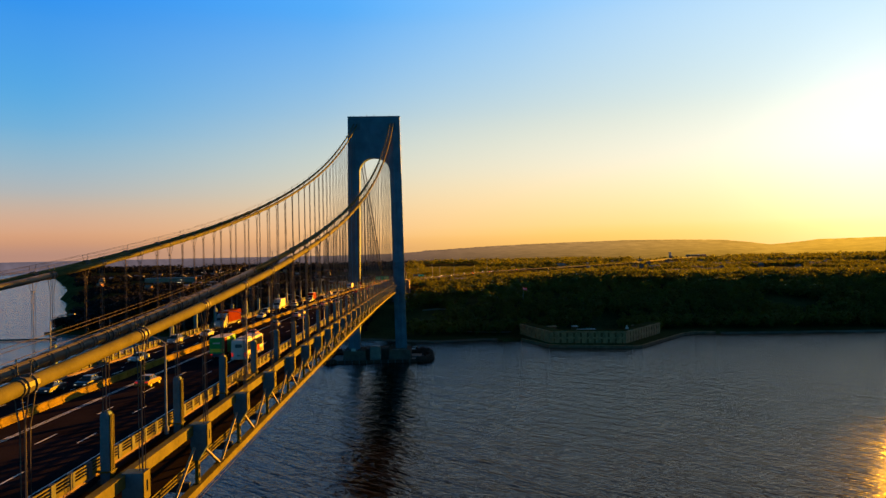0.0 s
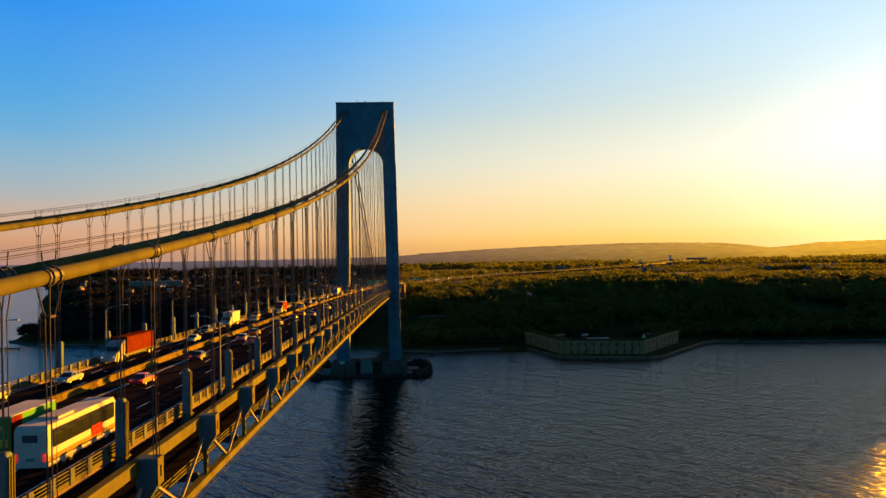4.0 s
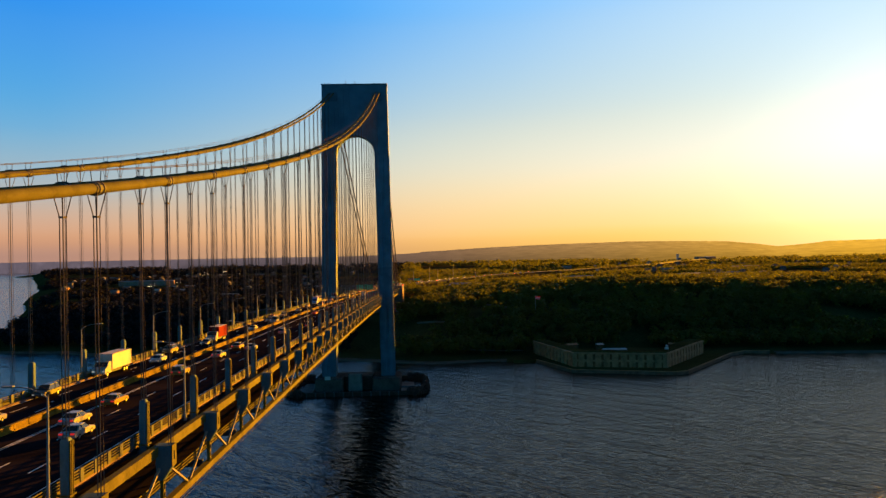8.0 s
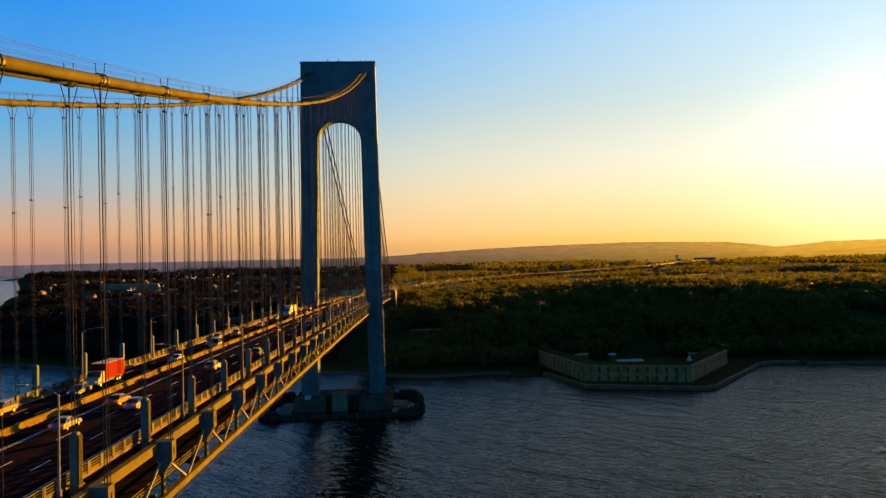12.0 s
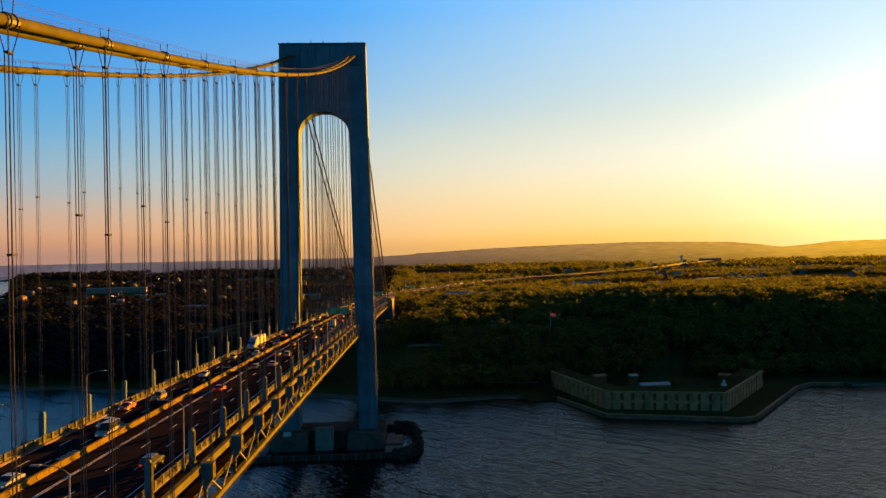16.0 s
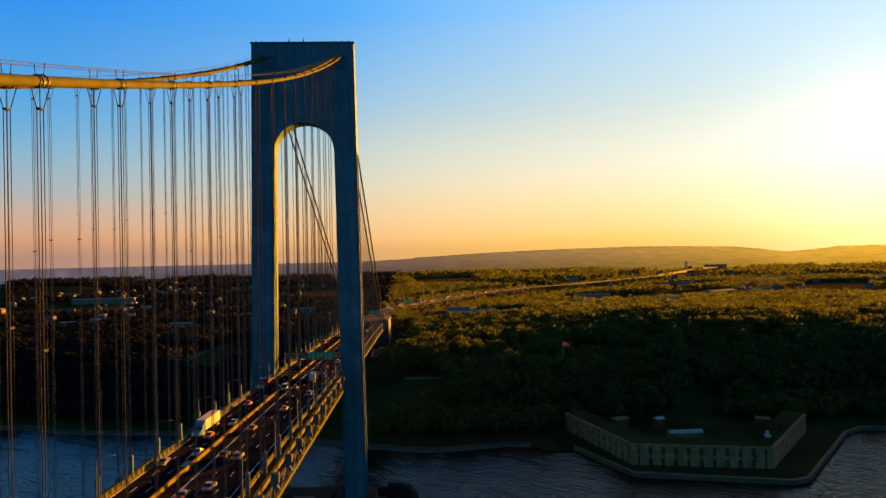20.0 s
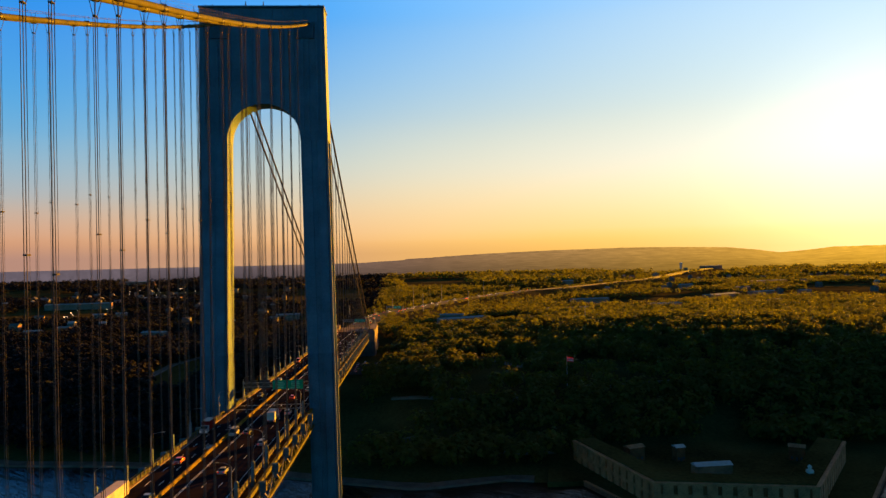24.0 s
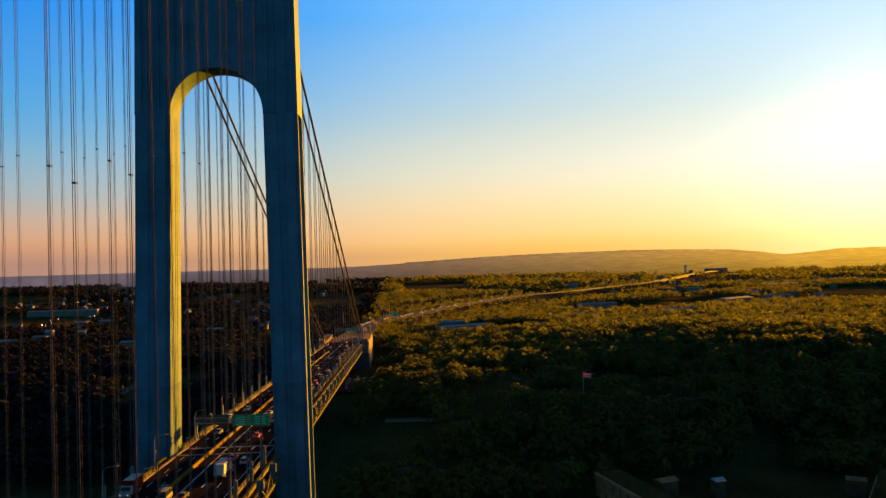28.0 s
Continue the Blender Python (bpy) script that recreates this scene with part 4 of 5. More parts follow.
def ribbon(name, pts, half, lift, mat, label, category="road"):
    bm = bmesh.new()
    prev = None
    P = [Vector(p) for p in pts]
    for i, p in enumerate(P):
        d = (P[min(i + 1, len(P) - 1)] - P[max(i - 1, 0)])
        nrm = Vector((d.y, -d.x, 0)).normalized()
        ring = [bm.verts.new(p + nrm * o + Vector((0, 0, lift - e))) for o, e in ((-half - 1, 2.5), (-half, 0), (half, 0), (half + 1, 2.5))]
        if prev:
            for k in range(3):
                bm.faces.new((prev[k], prev[k + 1], ring[k + 1], ring[k]))
        prev = ring
    bmesh.ops.recalc_face_normals(bm, faces=bm.faces)
    return tagged(new(name, mesh_of(name, bm, mat)), label, category, kind="structure")


ribbon("road", APPROACH, 14, 0.3, M_PLAZA, "broad grey approach road curving towards the toll plaza")
tagged(new("road", mesh_of("road", strip(bmesh.new(), Y_ANCH, 434, -15, 15, 0.0, 0.8), M_ASPHALT)), "asphalt roadway over the anchorage", "road", kind="structure")
ribbon("road", [(16, y, land_z(16, y)) for y in range(262, 322, 6)], 15, 0.98, M_PLAZA, "worn grey parking yard beside the anchorage", "yard")
# shingle beach along the water's edge
ribbon("beach", [(x, shore_y(x) + 6, 0.72) for x in range(-420, 124, 8)], 5.5, 0.3, M_BEACH, "brown shingle beach along the water's edge", "beach")
ribbon("beach", [(x, shore_y(x) + 6, 0.72) for x in range(352, 900, 12)], 5.5, 0.3, M_BEACH, "brown shingle beach along the water's edge", "beach")
# park roads and paths
for pts, half, label in (
        ([(40, 200), (62, 194), (88, 187), (107, 182), (122, 186)], 1.8, "pale park road along the slope"),
        ([(166, 212), (185, 204), (207, 214), (240, 216)], 1.3, "pale footpath across the lawn"),
        ([(100, 330), (113, 300), (136, 256), (143, 268), (160, 275)], 2.2, "pale park road between the trees"),
        ([(40, 150), (72, 146), (98, 136), (117, 131), (135, 132)], 1.6, "pale shore road under the bluff"),
        ([(-190, 245), (-166, 290), (-160, 370), (-140, 430), (-110, 520)], 3.2, "grey road below the bridge")):
    fine = [(float(np.interp(t, range(len(pts)), [p[0] for p in pts])), float(np.interp(t, range(len(pts)), [p[1] for p in pts]))) for t in np.linspace(0, len(pts) - 1, 25)]
    ribbon("road", [(x, y, land_z(x, y)) for x, y in fine], half, 0.7, M_PATH, label)


# ---- shore fort ----
def build_fort():
    f = thing("shore_fort", "pale granite shore fort with rows of embrasures and a grass roof", "fort")
    corners = [(142, 119), (161, 47), (230, 33), (285, 98)]
    top, ground, wide = 13.4, 2.4, 13.0
    mid = Vector((215, 85))
    for wing, ((ax, ay), (bx, by)) in enumerate(zip(corners, corners[1:])):
        a, b = Vector((ax, ay)), Vector((bx, by))
        d = (b - a).normalized()
        nrm = Vector((d.y, -d.x))
        if nrm.dot(mid - a) > 0:
            nrm = -nrm
        L = (b - a).length
        m = Matrix(((d.x, nrm.x, 0, ax), (d.y, nrm.y, 0, ay), (0, 0, 1, 0), (0, 0, 0, 1)))
        # recessed wall coloured darker, standing in for shade in the embrasures
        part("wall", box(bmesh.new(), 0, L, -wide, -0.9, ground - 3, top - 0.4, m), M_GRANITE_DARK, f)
        n = max(5, int(L / 6.2))
        for k in range(n + 1):
            x = L * k / n
            w = 2.25 if 0 < k < n else 3.0
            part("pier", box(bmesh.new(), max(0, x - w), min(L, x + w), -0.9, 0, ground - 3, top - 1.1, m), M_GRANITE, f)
        for k in range(n):
            x = L * (k + 0.5) / n
            part("spandrel", box(bmesh.new(), x - 0.85, x + 0.85, -0.88, -0.12, ground + 4.0, ground + 5.6, m), M_GRANITE, f)
        part("cornice", box(bmesh.new(), -0.3, L + 0.3, -1.5, 0.35, top - 1.1, top + 0.03 * wing, m), M_GRANITE, f)
        part("roof_lawn", box(bmesh.new(), 0.5, L - 0.5, -wide, -1.5, top - 0.4, top + 0.44 + 0.06 * wing, m), M_GROUND, f, "grass on the casemate roof")
        part("inner_arcade", box(bmesh.new(), 4, L - 4, -wide - 1.2, -wide, ground, top - 1.5, m), M_GRANITE, f)
    return f


build_fort()


def build_fort_platform():
    bm = bmesh.new()
    pts = [(120, 84), (139, 84), (158, 35), (230, 16), (240, 19), (309, 97), (325, 107), (346, 104), (346, 132), (220, 146), (130, 126)]
    for z0, z1, g in ((-3.0, 2.4, 0.0),):
        lo = [bm.verts.new((x, y, z0)) for x, y in pts]
        hi = [bm.verts.new((x, y, z1)) for x, y in pts]
        n = len(pts)
        for k in range(n):
            bm.faces.new((lo[k], lo[(k + 1) % n], hi[(k + 1) % n], hi[k]))
        bm.faces.new(hi)
    bmesh.ops.recalc_face_normals(bm, faces=bm.faces)
    p = tagged(new("pavement", mesh_of("pavement", bm, M_GROUND)), "grassy platform behind a low sea wall", "platform", kind="structure")
    for (x0, y0), (x1, y1) in zip(pts[1:8], pts[2:8]):
        part("sea_wall", bar(bmesh.new(), (x0, y0, 0.6), (x1, y1, 0.6), 1.2, 3.4), M_ROCK, p)
        part("coping", bar(bmesh.new(), (x0, y0, 2.52), (x1, y1, 2.52), 1.5, 0.42), M_GRANITE, p, "paler coping on the sea wall")
    return p


build_fort_platform()


def build_lighthouse():
    t = thing("lighthouse", "small white lighthouse on the fort's roof", "lighthouse", at=pose(235.8, 49.8, 13.9))
    part("house", boxes((-1.3, 1.3, -1.2, 1.2, 0, 1.5)), M_WHITE, t)
    part("lantern", tube(bmesh.new(), [(0, 0, 1.5), (0, 0, 2.8)], 0.8, 8), M_WHITE, t)
    part("dome", tube(bmesh.new(), [(0, 0, 2.8), (0, 0, 3.2), (0, 0, 3.9)], [1.1, 0.8, 0.1], 8), M_WHITE, t)
    return t


build_lighthouse()


def hut(name, label, x, y, z, w, d, h, roof_mat, wall_mat, turn=0, roof=1.2, group=""):
    t = thing(name, label, "building", group, at=pose(x, y, z, 0, 0, turn))
    part("wall", boxes((-w / 2, w / 2, -d / 2, d / 2, -2, h)), wall_mat, t)
    bm = bmesh.new()
    e = 0.35
    a = [bm.verts.new(v) for v in ((-w / 2 - e, -d / 2 - e, h), (w / 2 + e, -d / 2 - e, h), (w / 2 + e, d / 2 + e, h), (-w / 2 - e, d / 2 + e, h))]
    r = [bm.verts.new((-w / 2 - e, 0, h + roof)), bm.verts.new((w / 2 + e, 0, h + roof))]
    for f in ((a[0], a[1], r[1], r[0]), (a[2], a[3], r[0], r[1]), (a[1], a[2], r[1]), (a[3], a[0], r[0]), (a[3], a[2], a[1], a[0])):
        bm.faces.new(f)
    part("roof", bm, roof_mat, t)
    part("door", boxes((-0.5, 0.5, -d / 2 - 0.06, -d / 2 - 0.005, 0, 2.1)), M_DARK, t)
    for wx in (-w * 0.3, w * 0.3) if name != "house" else ():
        part("window", boxes((wx - 0.6, wx + 0.6, -d / 2 - 0.06, -d / 2 - 0.005, 1.0, 2.3)), M_DARK, t)
    return t


hut("long_shed", "low shed with a pale metal roof in the fort's yard", 203, 80, 2.4, 19, 6, 7.5, M_WHITE, M_GRANITE, 3, 1.4)
hut("guard_house", "small grey house in the fort's yard", 175, 115, 2.4, 10, 6, 7.5, M_GRANITE, M_GRANITE_DARK, 20)
hut("guard_house", "small grey house in the fort's yard", 199, 112, 2.4, 5, 5, 7.5, M_WHITE, M_GRANITE_DARK, 10)
hut("guard_house", "small grey house in the fort's yard", 262, 105, 2.4, 8, 6, 7.5, M_GRANITE, M_GRANITE_DARK, -30)

# barracks and sheds on the hill, and large flat-roofed halls in the town
for x, y, w, d, h, turn in ((115, 540, 58, 12, 10, 22), (185, 610, 40, 14, 8, 12), (108, 600, 30, 12, 9, -10), (226, 600, 30, 12, 9, 10), (205, 560, 22, 10, 7, 5), (280, 700, 60, 20, 8, 10), (-566, 1070, 116, 16, 10, 8), (-905, 2200, 160, 40, 12, 0), (-470, 1240, 80, 24, 9, -8), (-125, 768, 34, 16, 8, 10),
                            (-243, 557, 28, 12, 8, -12), (-196, 702, 20, 12, 7, 15), (-424, 640, 20, 11, 7, 10), (-396, 662, 16, 10, 8, -15), (-366, 648, 14, 10, 7, 25), (-425, 832, 18, 12, 9, 0), (-396, 842, 16, 11, 9, 30), (420, 700, 44, 20, 9, 15), (600, 905, 70, 26, 9, 30), (900, 1310, 90, 30, 10, 10),
                            (1247, 2360, 100, 24, 12, 25), (702, 960, 56, 16, 9, 20), (736, 1105, 44, 16, 9, 35), (670, 1225, 30, 14, 10, 10), (606, 745, 24, 12, 8, 30), (782, 960, 20, 12, 9, 0), (472, 1500, 26, 14, 11, 15), (355, 862, 64, 16, 9, 12), (1280, 1680, 60, 18, 11, 20), (1300, 1920, 50, 18, 11, -10)):
    hut("hall", "long low building with a pale roof among trees", x, y, land_z(x, y), w, d, h, M_ROOF_PALE, M_BRICK, turn, 1.5, "long halls")

# plain pale tower block over the far trees
t = thing("water_tower", "slim white tower rising over far trees", "tower", at=pose(1160, 2440, land_z(1160, 2440)))
part("shaft", boxes((-4, 4, -4, 4, -2, 26)), M_WHITE, t)
part("cap", boxes((-5, 5, -5, 5, 26, 30)), M_WHITE, t)

# town houses: three kinds, copied
house_kinds = [hut("house", lab, -300, 900 + 30 * i, land_z(-300, 900 + 30 * i), w, d, h, rm, wm, 0, 2.6, "town houses") for i, (lab, w, d, h, rm, wm) in enumerate((
    ("pale two-storey house with a grey gable roof", 10, 9, 6.5, M_ROOF, M_SIDING), ("brick house with a dark gable roof", 12, 9, 6.0, M_ROOF, M_BRICK), ("small house with a light metal roof", 9, 8, 4.5, M_ROOF_PALE, M_SIDING)))]
rng = random.Random(21)
made = 0
while made < 110:
    if made < 50:
        x, y = rng.uniform(-800, -120), rng.uniform(560, 1500)
    else:
        x, y = rng.uniform(280, 1500), rng.uniform(950, 2300)
    if y - shore_y(x) < 40 or road_near(x, y)[0] < 30 or clear_at(x, y):
        continue
    copy_thing(house_kinds[rng.randrange(3)], pose(x, y, land_z(x, y) + 6, 0, 0, rng.choice((0, 90, 20, 110)) + rng.uniform(-6, 6)))
    made += 1


# ---- flag, poles, pier in the bay ----
def build_flag():
    x, y = 158.9, 201.8
    z = land_z(x, y)
    t = thing("flagpole", "white flagpole with a red striped flag", "flag", at=pose(x, y, z))
    part("pole", tube(bmesh.new(), [(0, 0, -0.5), (0, 0, 47.5 - z)], [0.16, 0.08], 6), M_WHITE, t)
    h = 46.8 - z
    for k in range(5):
        bm = bmesh.new()
        z0 = h - 0.62 * (k + 1)
        prev = None
        for i in range(9):
            u = i / 8
            yy = 0.35 * math.sin(u * 7.0) * u
            ring = [bm.verts.new((0.1 + 4.6 * u, yy + e, z0 - 0.9 * u + zz)) for e, zz in ((-0.02, 0), (0.02, 0), (0.02, 0.62), (-0.02, 0.62))]
            if prev:
                for j in range(4):
                    bm.faces.new((prev[j], prev[(j + 1) % 4], ring[(j + 1) % 4], ring[j]))
            prev = ring
        part("stripe", bm, (M_RED, M_WHITE)[k % 2], t)
    return t


build_flag()
for x, y, h in ((33, 640, 22), (75, 720, 24), (150, 830, 26), (-60, 560, 18), (230, 420, 22), (62, 800, 28), (15, 520, 16), (190, 960, 30), (-20, 600, 20), (110, 880, 28)):
    t = thing("mast", "tall slim light mast beside the approach road", "light mast", "light masts", at=pose(x, y, land_z(x, y)))
    part("pole", tube(bmesh.new(), [(0, 0, -1), (0, 0, h)], [0.4, 0.2], 6), M_GALV, t)
    part("lamp_ring", tube(bmesh.new(), [(0, 0, h), (0, 0, h + 0.6)], 0.9, 8), M_GALV, t)
jetty = thing("jetty", "dark low jetty reaching into the bay", "jetty", kind="structure")
part("deck", boxes((-620, -372, 176, 181, 0.6, 2.0)), M_CONC, jetty)
for k in range(16):
    part("pile", tube(bmesh.new(), [(-612 + 16 * k, 178.5, -3), (-612 + 16 * k, 178.5, 0.7)], 0.7, 6), M_DARK, jetty)

# ---- vehicles ----
PAINT = {}


def paint(name, color, rough=0.3, metal=0.0):
    if name not in PAINT:
        PAINT[name] = material("car_paint_" + name, color, rough, metal, 0.06, 1.0, 0, 8, 0.5)
    return PAINT[name]


M_GLASS = material("car_glass", (0.015, 0.018, 0.02), 0.08, 0.0, 0.1, 1.0, 0, 4, 0.6)
M_TYRE = material("tyre", (0.02, 0.02, 0.02), 0.9, 0.0, 0.2, 2.0)
M_HUB = material("hub", (0.35, 0.35, 0.36), 0.35, 0.7, 0.1, 2.0)


def glow_mat(name, color, strength):
    m = bpy.data.materials.new(name)
    m.use_nodes = True
    b = m.node_tree.nodes["Principled BSDF"]
    b.inputs["Base Color"].default_value = (*color, 1)
    b.inputs["Emission Color"].default_value = (*color, 1)
    b.inputs["Emission Strength"].default_value = strength
    return m


M_TAIL = glow_mat("tail_lamp", (0.35, 0.012, 0.008), 0.25)
M_HEAD = glow_mat("head_lamp", (0.45, 0.40, 0.32), 0.12)
M_TAIL_LIT = glow_mat("lit_tail_lamp", (0.9, 0.05, 0.01), 1.6)
M_HEAD_LIT = glow_mat("lit_head_lamp", (1.0, 0.8, 0.5), 1.2)


def profile_body(bm, outline, w, inset=0.0):
    """Extrudes a side outline (y, z) to the width w, with the upper part drawn in."""
    top = max(z for _, z in outline)
    rings = []
    for s in (-1, 1):
        rings.append([bm.verts.new((s * (w / 2 - inset * max(0, (z - 0.75 * top)) / (0.25 * top)), y, z)) for y, z in outline])
    n = len(outline)
    for k in range(n):
        bm.faces.new((rings[0][k], rings[0][(k + 1) % n], rings[1][(k + 1) % n], rings[1][k]))
    bm.faces.new(rings[0])
    bm.faces.new(rings[1])
    bmesh.ops.recalc_face_normals(bm, faces=bm.faces)
    bmesh.ops.bevel(bm, geom=bm.edges[:], offset=0.05, segments=1, affect="EDGES", clamp_overlap=True)
    return bm


MESHES = {}


def shared(key, make, mat, smooth=False):
    if key not in MESHES:
        MESHES[key] = mesh_of(key, make(), mat, smooth)
    return MESHES[key]


def wheel(parent, x, y, r, rim=True):
    w = part("wheel", shared("tyre%.2f" % r, lambda: tube(bmesh.new(), [(-0.11, 0, 0), (0.11, 0, 0)], r, 14), M_TYRE), None, parent)
    w.matrix_basis = pose(x, y, r)
    if rim:
        part("rim", shared("rim%.2f" % r, lambda: tube(bmesh.new(), [(-0.125, 0, 0), (0.125, 0, 0)], r * 0.6, 10), M_HUB), None, w)


CARS = {
    # length, width, height of the sill line, cabin outline (y, z), body outline (y, z); the nose points to +y
    "sedan": (4.7, 1.82, [(-2.32, 0.35), (-2.36, 0.8), (-2.2, 0.98), (-1.3, 1.02), (1.0, 0.98), (2.1, 0.82), (2.34, 0.6), (2.3, 0.32)], [(-1.75, 0.98), (-0.95, 1.42), (0.35, 1.44), (1.2, 0.97)]),
    "suv": (4.75, 1.9, [(-2.35, 0.38), (-2.38, 0.95), (-2.3, 1.1), (1.1, 1.1), (2.15, 1.0), (2.36, 0.7), (2.32, 0.36)], [(-2.28, 1.08), (-2.0, 1.72), (0.3, 1.74), (1.25, 1.08)]),
    "van": (5.4, 2.0, [(-2.68, 0.4), (-2.7, 1.2), (-2.66, 1.3), (1.6, 1.2), (2.5, 1.05), (2.7, 0.7), (2.65, 0.38)], [(-2.66, 1.28), (-2.6, 2.25), (0.9, 2.25), (1.9, 1.18)]),
}
COLOURS = {"gold": (0.18, 0.10, 0.02), "white": (0.22, 0.21, 0.21), "silver": (0.2, 0.25, 0.25), "black": (0.02, 0.02, 0.022), "red": (0.45, 0.02, 0.015), "grey": (0.14, 0.15, 0.16), "blue": (0.03, 0.12, 0.32)}


def car(kind, colour, x, y, away, at=None, full=True, words="driving on the bridge roadway", wheels=True):
    L, w, body, cabin = CARS[kind]
    t = thing("car" if kind != "van" else "van", "%s %s %s" % (colour, {"sedan": "four-door car", "suv": "tall estate car", "van": "panel van"}[kind], words), "car" if kind != "van" else "van", "traffic" if at is None else "vehicles on land", at=at or on_deck(x, y, 0.01, 0 if away else 180))
    pm = paint(colour, COLOURS[colour], 0.35, 0.2 if colour in ("silver", "grey") else 0.0)
    part("body", shared(kind + colour, lambda: profile_body(bmesh.new(), body, w), pm), None, t)
    part("glasshouse", shared(kind + "glass", lambda: profile_body(bmesh.new(), cabin, w - 0.16, 0.22), M_GLASS), None, t)
    (ya, _), (yb, zb), (yc, zc), (yd, _) = cabin
    part("roof", shared(kind + colour + "roof", lambda: boxes((-w / 2 + 0.3, w / 2 - 0.3, yb - 0.05, yc + 0.05, zb - 0.04, max(zb, zc) + 0.035)), pm), None, t)
    for k in (-1, 1):
        if full:
            part("pillars", shared("%s%s%d" % (kind, colour, k), lambda: bar(bar(bmesh.new(), (k * (w / 2 - 0.1), (ya + yd) / 2 - 0.2, 0.95), (k * (w / 2 - 0.26), (yb + yc) / 2 - 0.2, zb), 0.09), (k * (w / 2 - 0.1), ya + 0.12, 0.95), (k * (w / 2 - 0.26), yb, zb), 0.1), pm), None, t)
        for yy in (-L * 0.29, L * 0.3) if wheels else ():
            wheel(t, k * (w / 2 - 0.1), yy, 0.33 if kind == "sedan" else 0.38, full)
        part("tail_light", shared("%stail%d%d" % (kind, k, wheels), lambda: boxes((k * (w / 2 - 0.28) - 0.2, k * (w / 2 - 0.28) + 0.2, -L / 2 - 0.05, -L / 2 + 0.03, 0.72, 0.92)), M_TAIL if wheels else M_TAIL_LIT), None, t)
        part("headlight", shared("%shead%d%d" % (kind, k, wheels), lambda: boxes((k * (w / 2 - 0.3) - 0.13, k * (w / 2 - 0.3) + 0.13, L / 2 - 0.1, L / 2 + 0.02, 0.58, 0.7)), M_HEAD if wheels else M_HEAD_LIT), None, t)
    return t


def box_truck(label, x, y, away, cargo, cab_colour, length=7.0, side=None, stripe=None):
    t = thing("box_truck", label, "truck", "traffic", at=on_deck(x, y, 0.01, 0 if away else 180))
    cm = paint(cab_colour, COLOURS[cab_colour])
    h0, h1 = 1.1, 3.7
    part("cargo_box", boxes((-1.25, 1.25, -length / 2, length / 2 - 0.2, h0, h1)), cargo, t)
    part("box_roof", boxes((-1.25, 1.25, -length / 2, length / 2 - 0.2, h1 + 0.004, h1 + 0.06)), M_WHITE, t)
    if side:
        for k in (-1, 1):
            xa, xb = sorted((k * 1.255, k * 1.275))
            part("side_panel", boxes((xa, xb, -length / 2 + 0.02, -length / 2 + 1.5, h0 + 0.05, h1 - 0.05)), side, t)
    if stripe:
        part("door_panel", boxes((-1.1, 1.1, -length / 2 - 0.03, -length / 2 - 0.004, h0 + 0.2, h0 + 0.8)), stripe, t)
        part("text_bar", boxes((-0.7, 0.5, -length / 2 - 0.03, -length / 2 - 0.004, h0 + 1.6, h0 + 1.85)), M_WHITE, t)
    yc = length / 2
    part("cab", profile_body(bmesh.new(), [(yc, 0.6), (yc, 2.6), (yc + 1.1, 2.6), (yc + 1.6, 1.75), (yc + 2.4, 1.5), (yc + 2.45, 0.6)], 2.3), cm, t)
    part("windscreen", profile_body(bmesh.new(), [(yc + 1.05, 1.8), (yc + 1.18, 2.52), (yc + 1.22, 2.52), (yc + 1.66, 1.8)], 2.1), M_GLASS, t)
    part("chassis", boxes((-0.9, 0.9, -length / 2, yc + 2.2, 0.55, 1.1)), M_DARK, t)
    for k in (-1, 1):
        for yy in (-length * 0.28, -length * 0.28 + 1.05, yc + 1.5):
            wheel(t, k * 1.05, yy, 0.48)
        part("tail_light", boxes((k * 0.95 - 0.15, k * 0.95 + 0.15, -length / 2 - 0.04, -length / 2 + 0.02, 0.85, 1.02)), M_TAIL, t)
        part("headlight", boxes((k * 0.85 - 0.18, k * 0.85 + 0.18, yc + 2.4, yc + 2.48, 0.95, 1.2)), M_HEAD, t)
    return t


def bus(x, y):
    t = thing("coach", "white motor coach with dark windows, lower sides gold as if sunlit", "bus", "traffic", at=on_deck(x, y, 0.01))
    part("body", profile_body(bmesh.new(), [(-6, 0.4), (-6.05, 3.2), (-5.8, 3.55), (5.6, 3.55), (5.95, 3.0), (6.05, 0.4)], 2.55, 0.12), M_WHITE, t)
    for k in (-1, 1):
        xa, xb = sorted((k * 1.262, k * 1.285))
        for j in range(7):
            part("window", boxes((xa, xb, -5.1 + j * 1.5, -3.64 + j * 1.5, 1.75, 3.15)), M_GLASS, t)
        # gold band paints sunlight onto the coach's lower sides
        part("sun_gold_band", boxes((xa, xb, -5.8, 5.6, 0.75, 1.2)), paint("gold", COLOURS["gold"]), t)
        part("red_panel", boxes((xa + 0.004 * k, xb + 0.004 * k, 1.0, 3.0, 0.95, 1.9)), M_RED, t)
        for yy in (-3.6, -2.4, 3.9):
            wheel(t, k * 1.12, yy, 0.5)
        part("tail_light", boxes((k * 1.05 - 0.12, k * 1.05 + 0.12, -6.1, -5.98, 0.9, 1.5)), M_TAIL, t)
    part("rear_window", boxes((-0.55, 0.55, -6.11, -6.04, 2.35, 2.9)), M_DARK, t)
    part("plate_bar", boxes((-0.3, 0.3, -6.1, -6.05, 0.95, 1.15)), M_GALV, t)
    part("roof_unit", boxes((-0.8, 0.8, -3.5, -1.0, 3.55, 3.75)), M_WHITE, t)
    return t


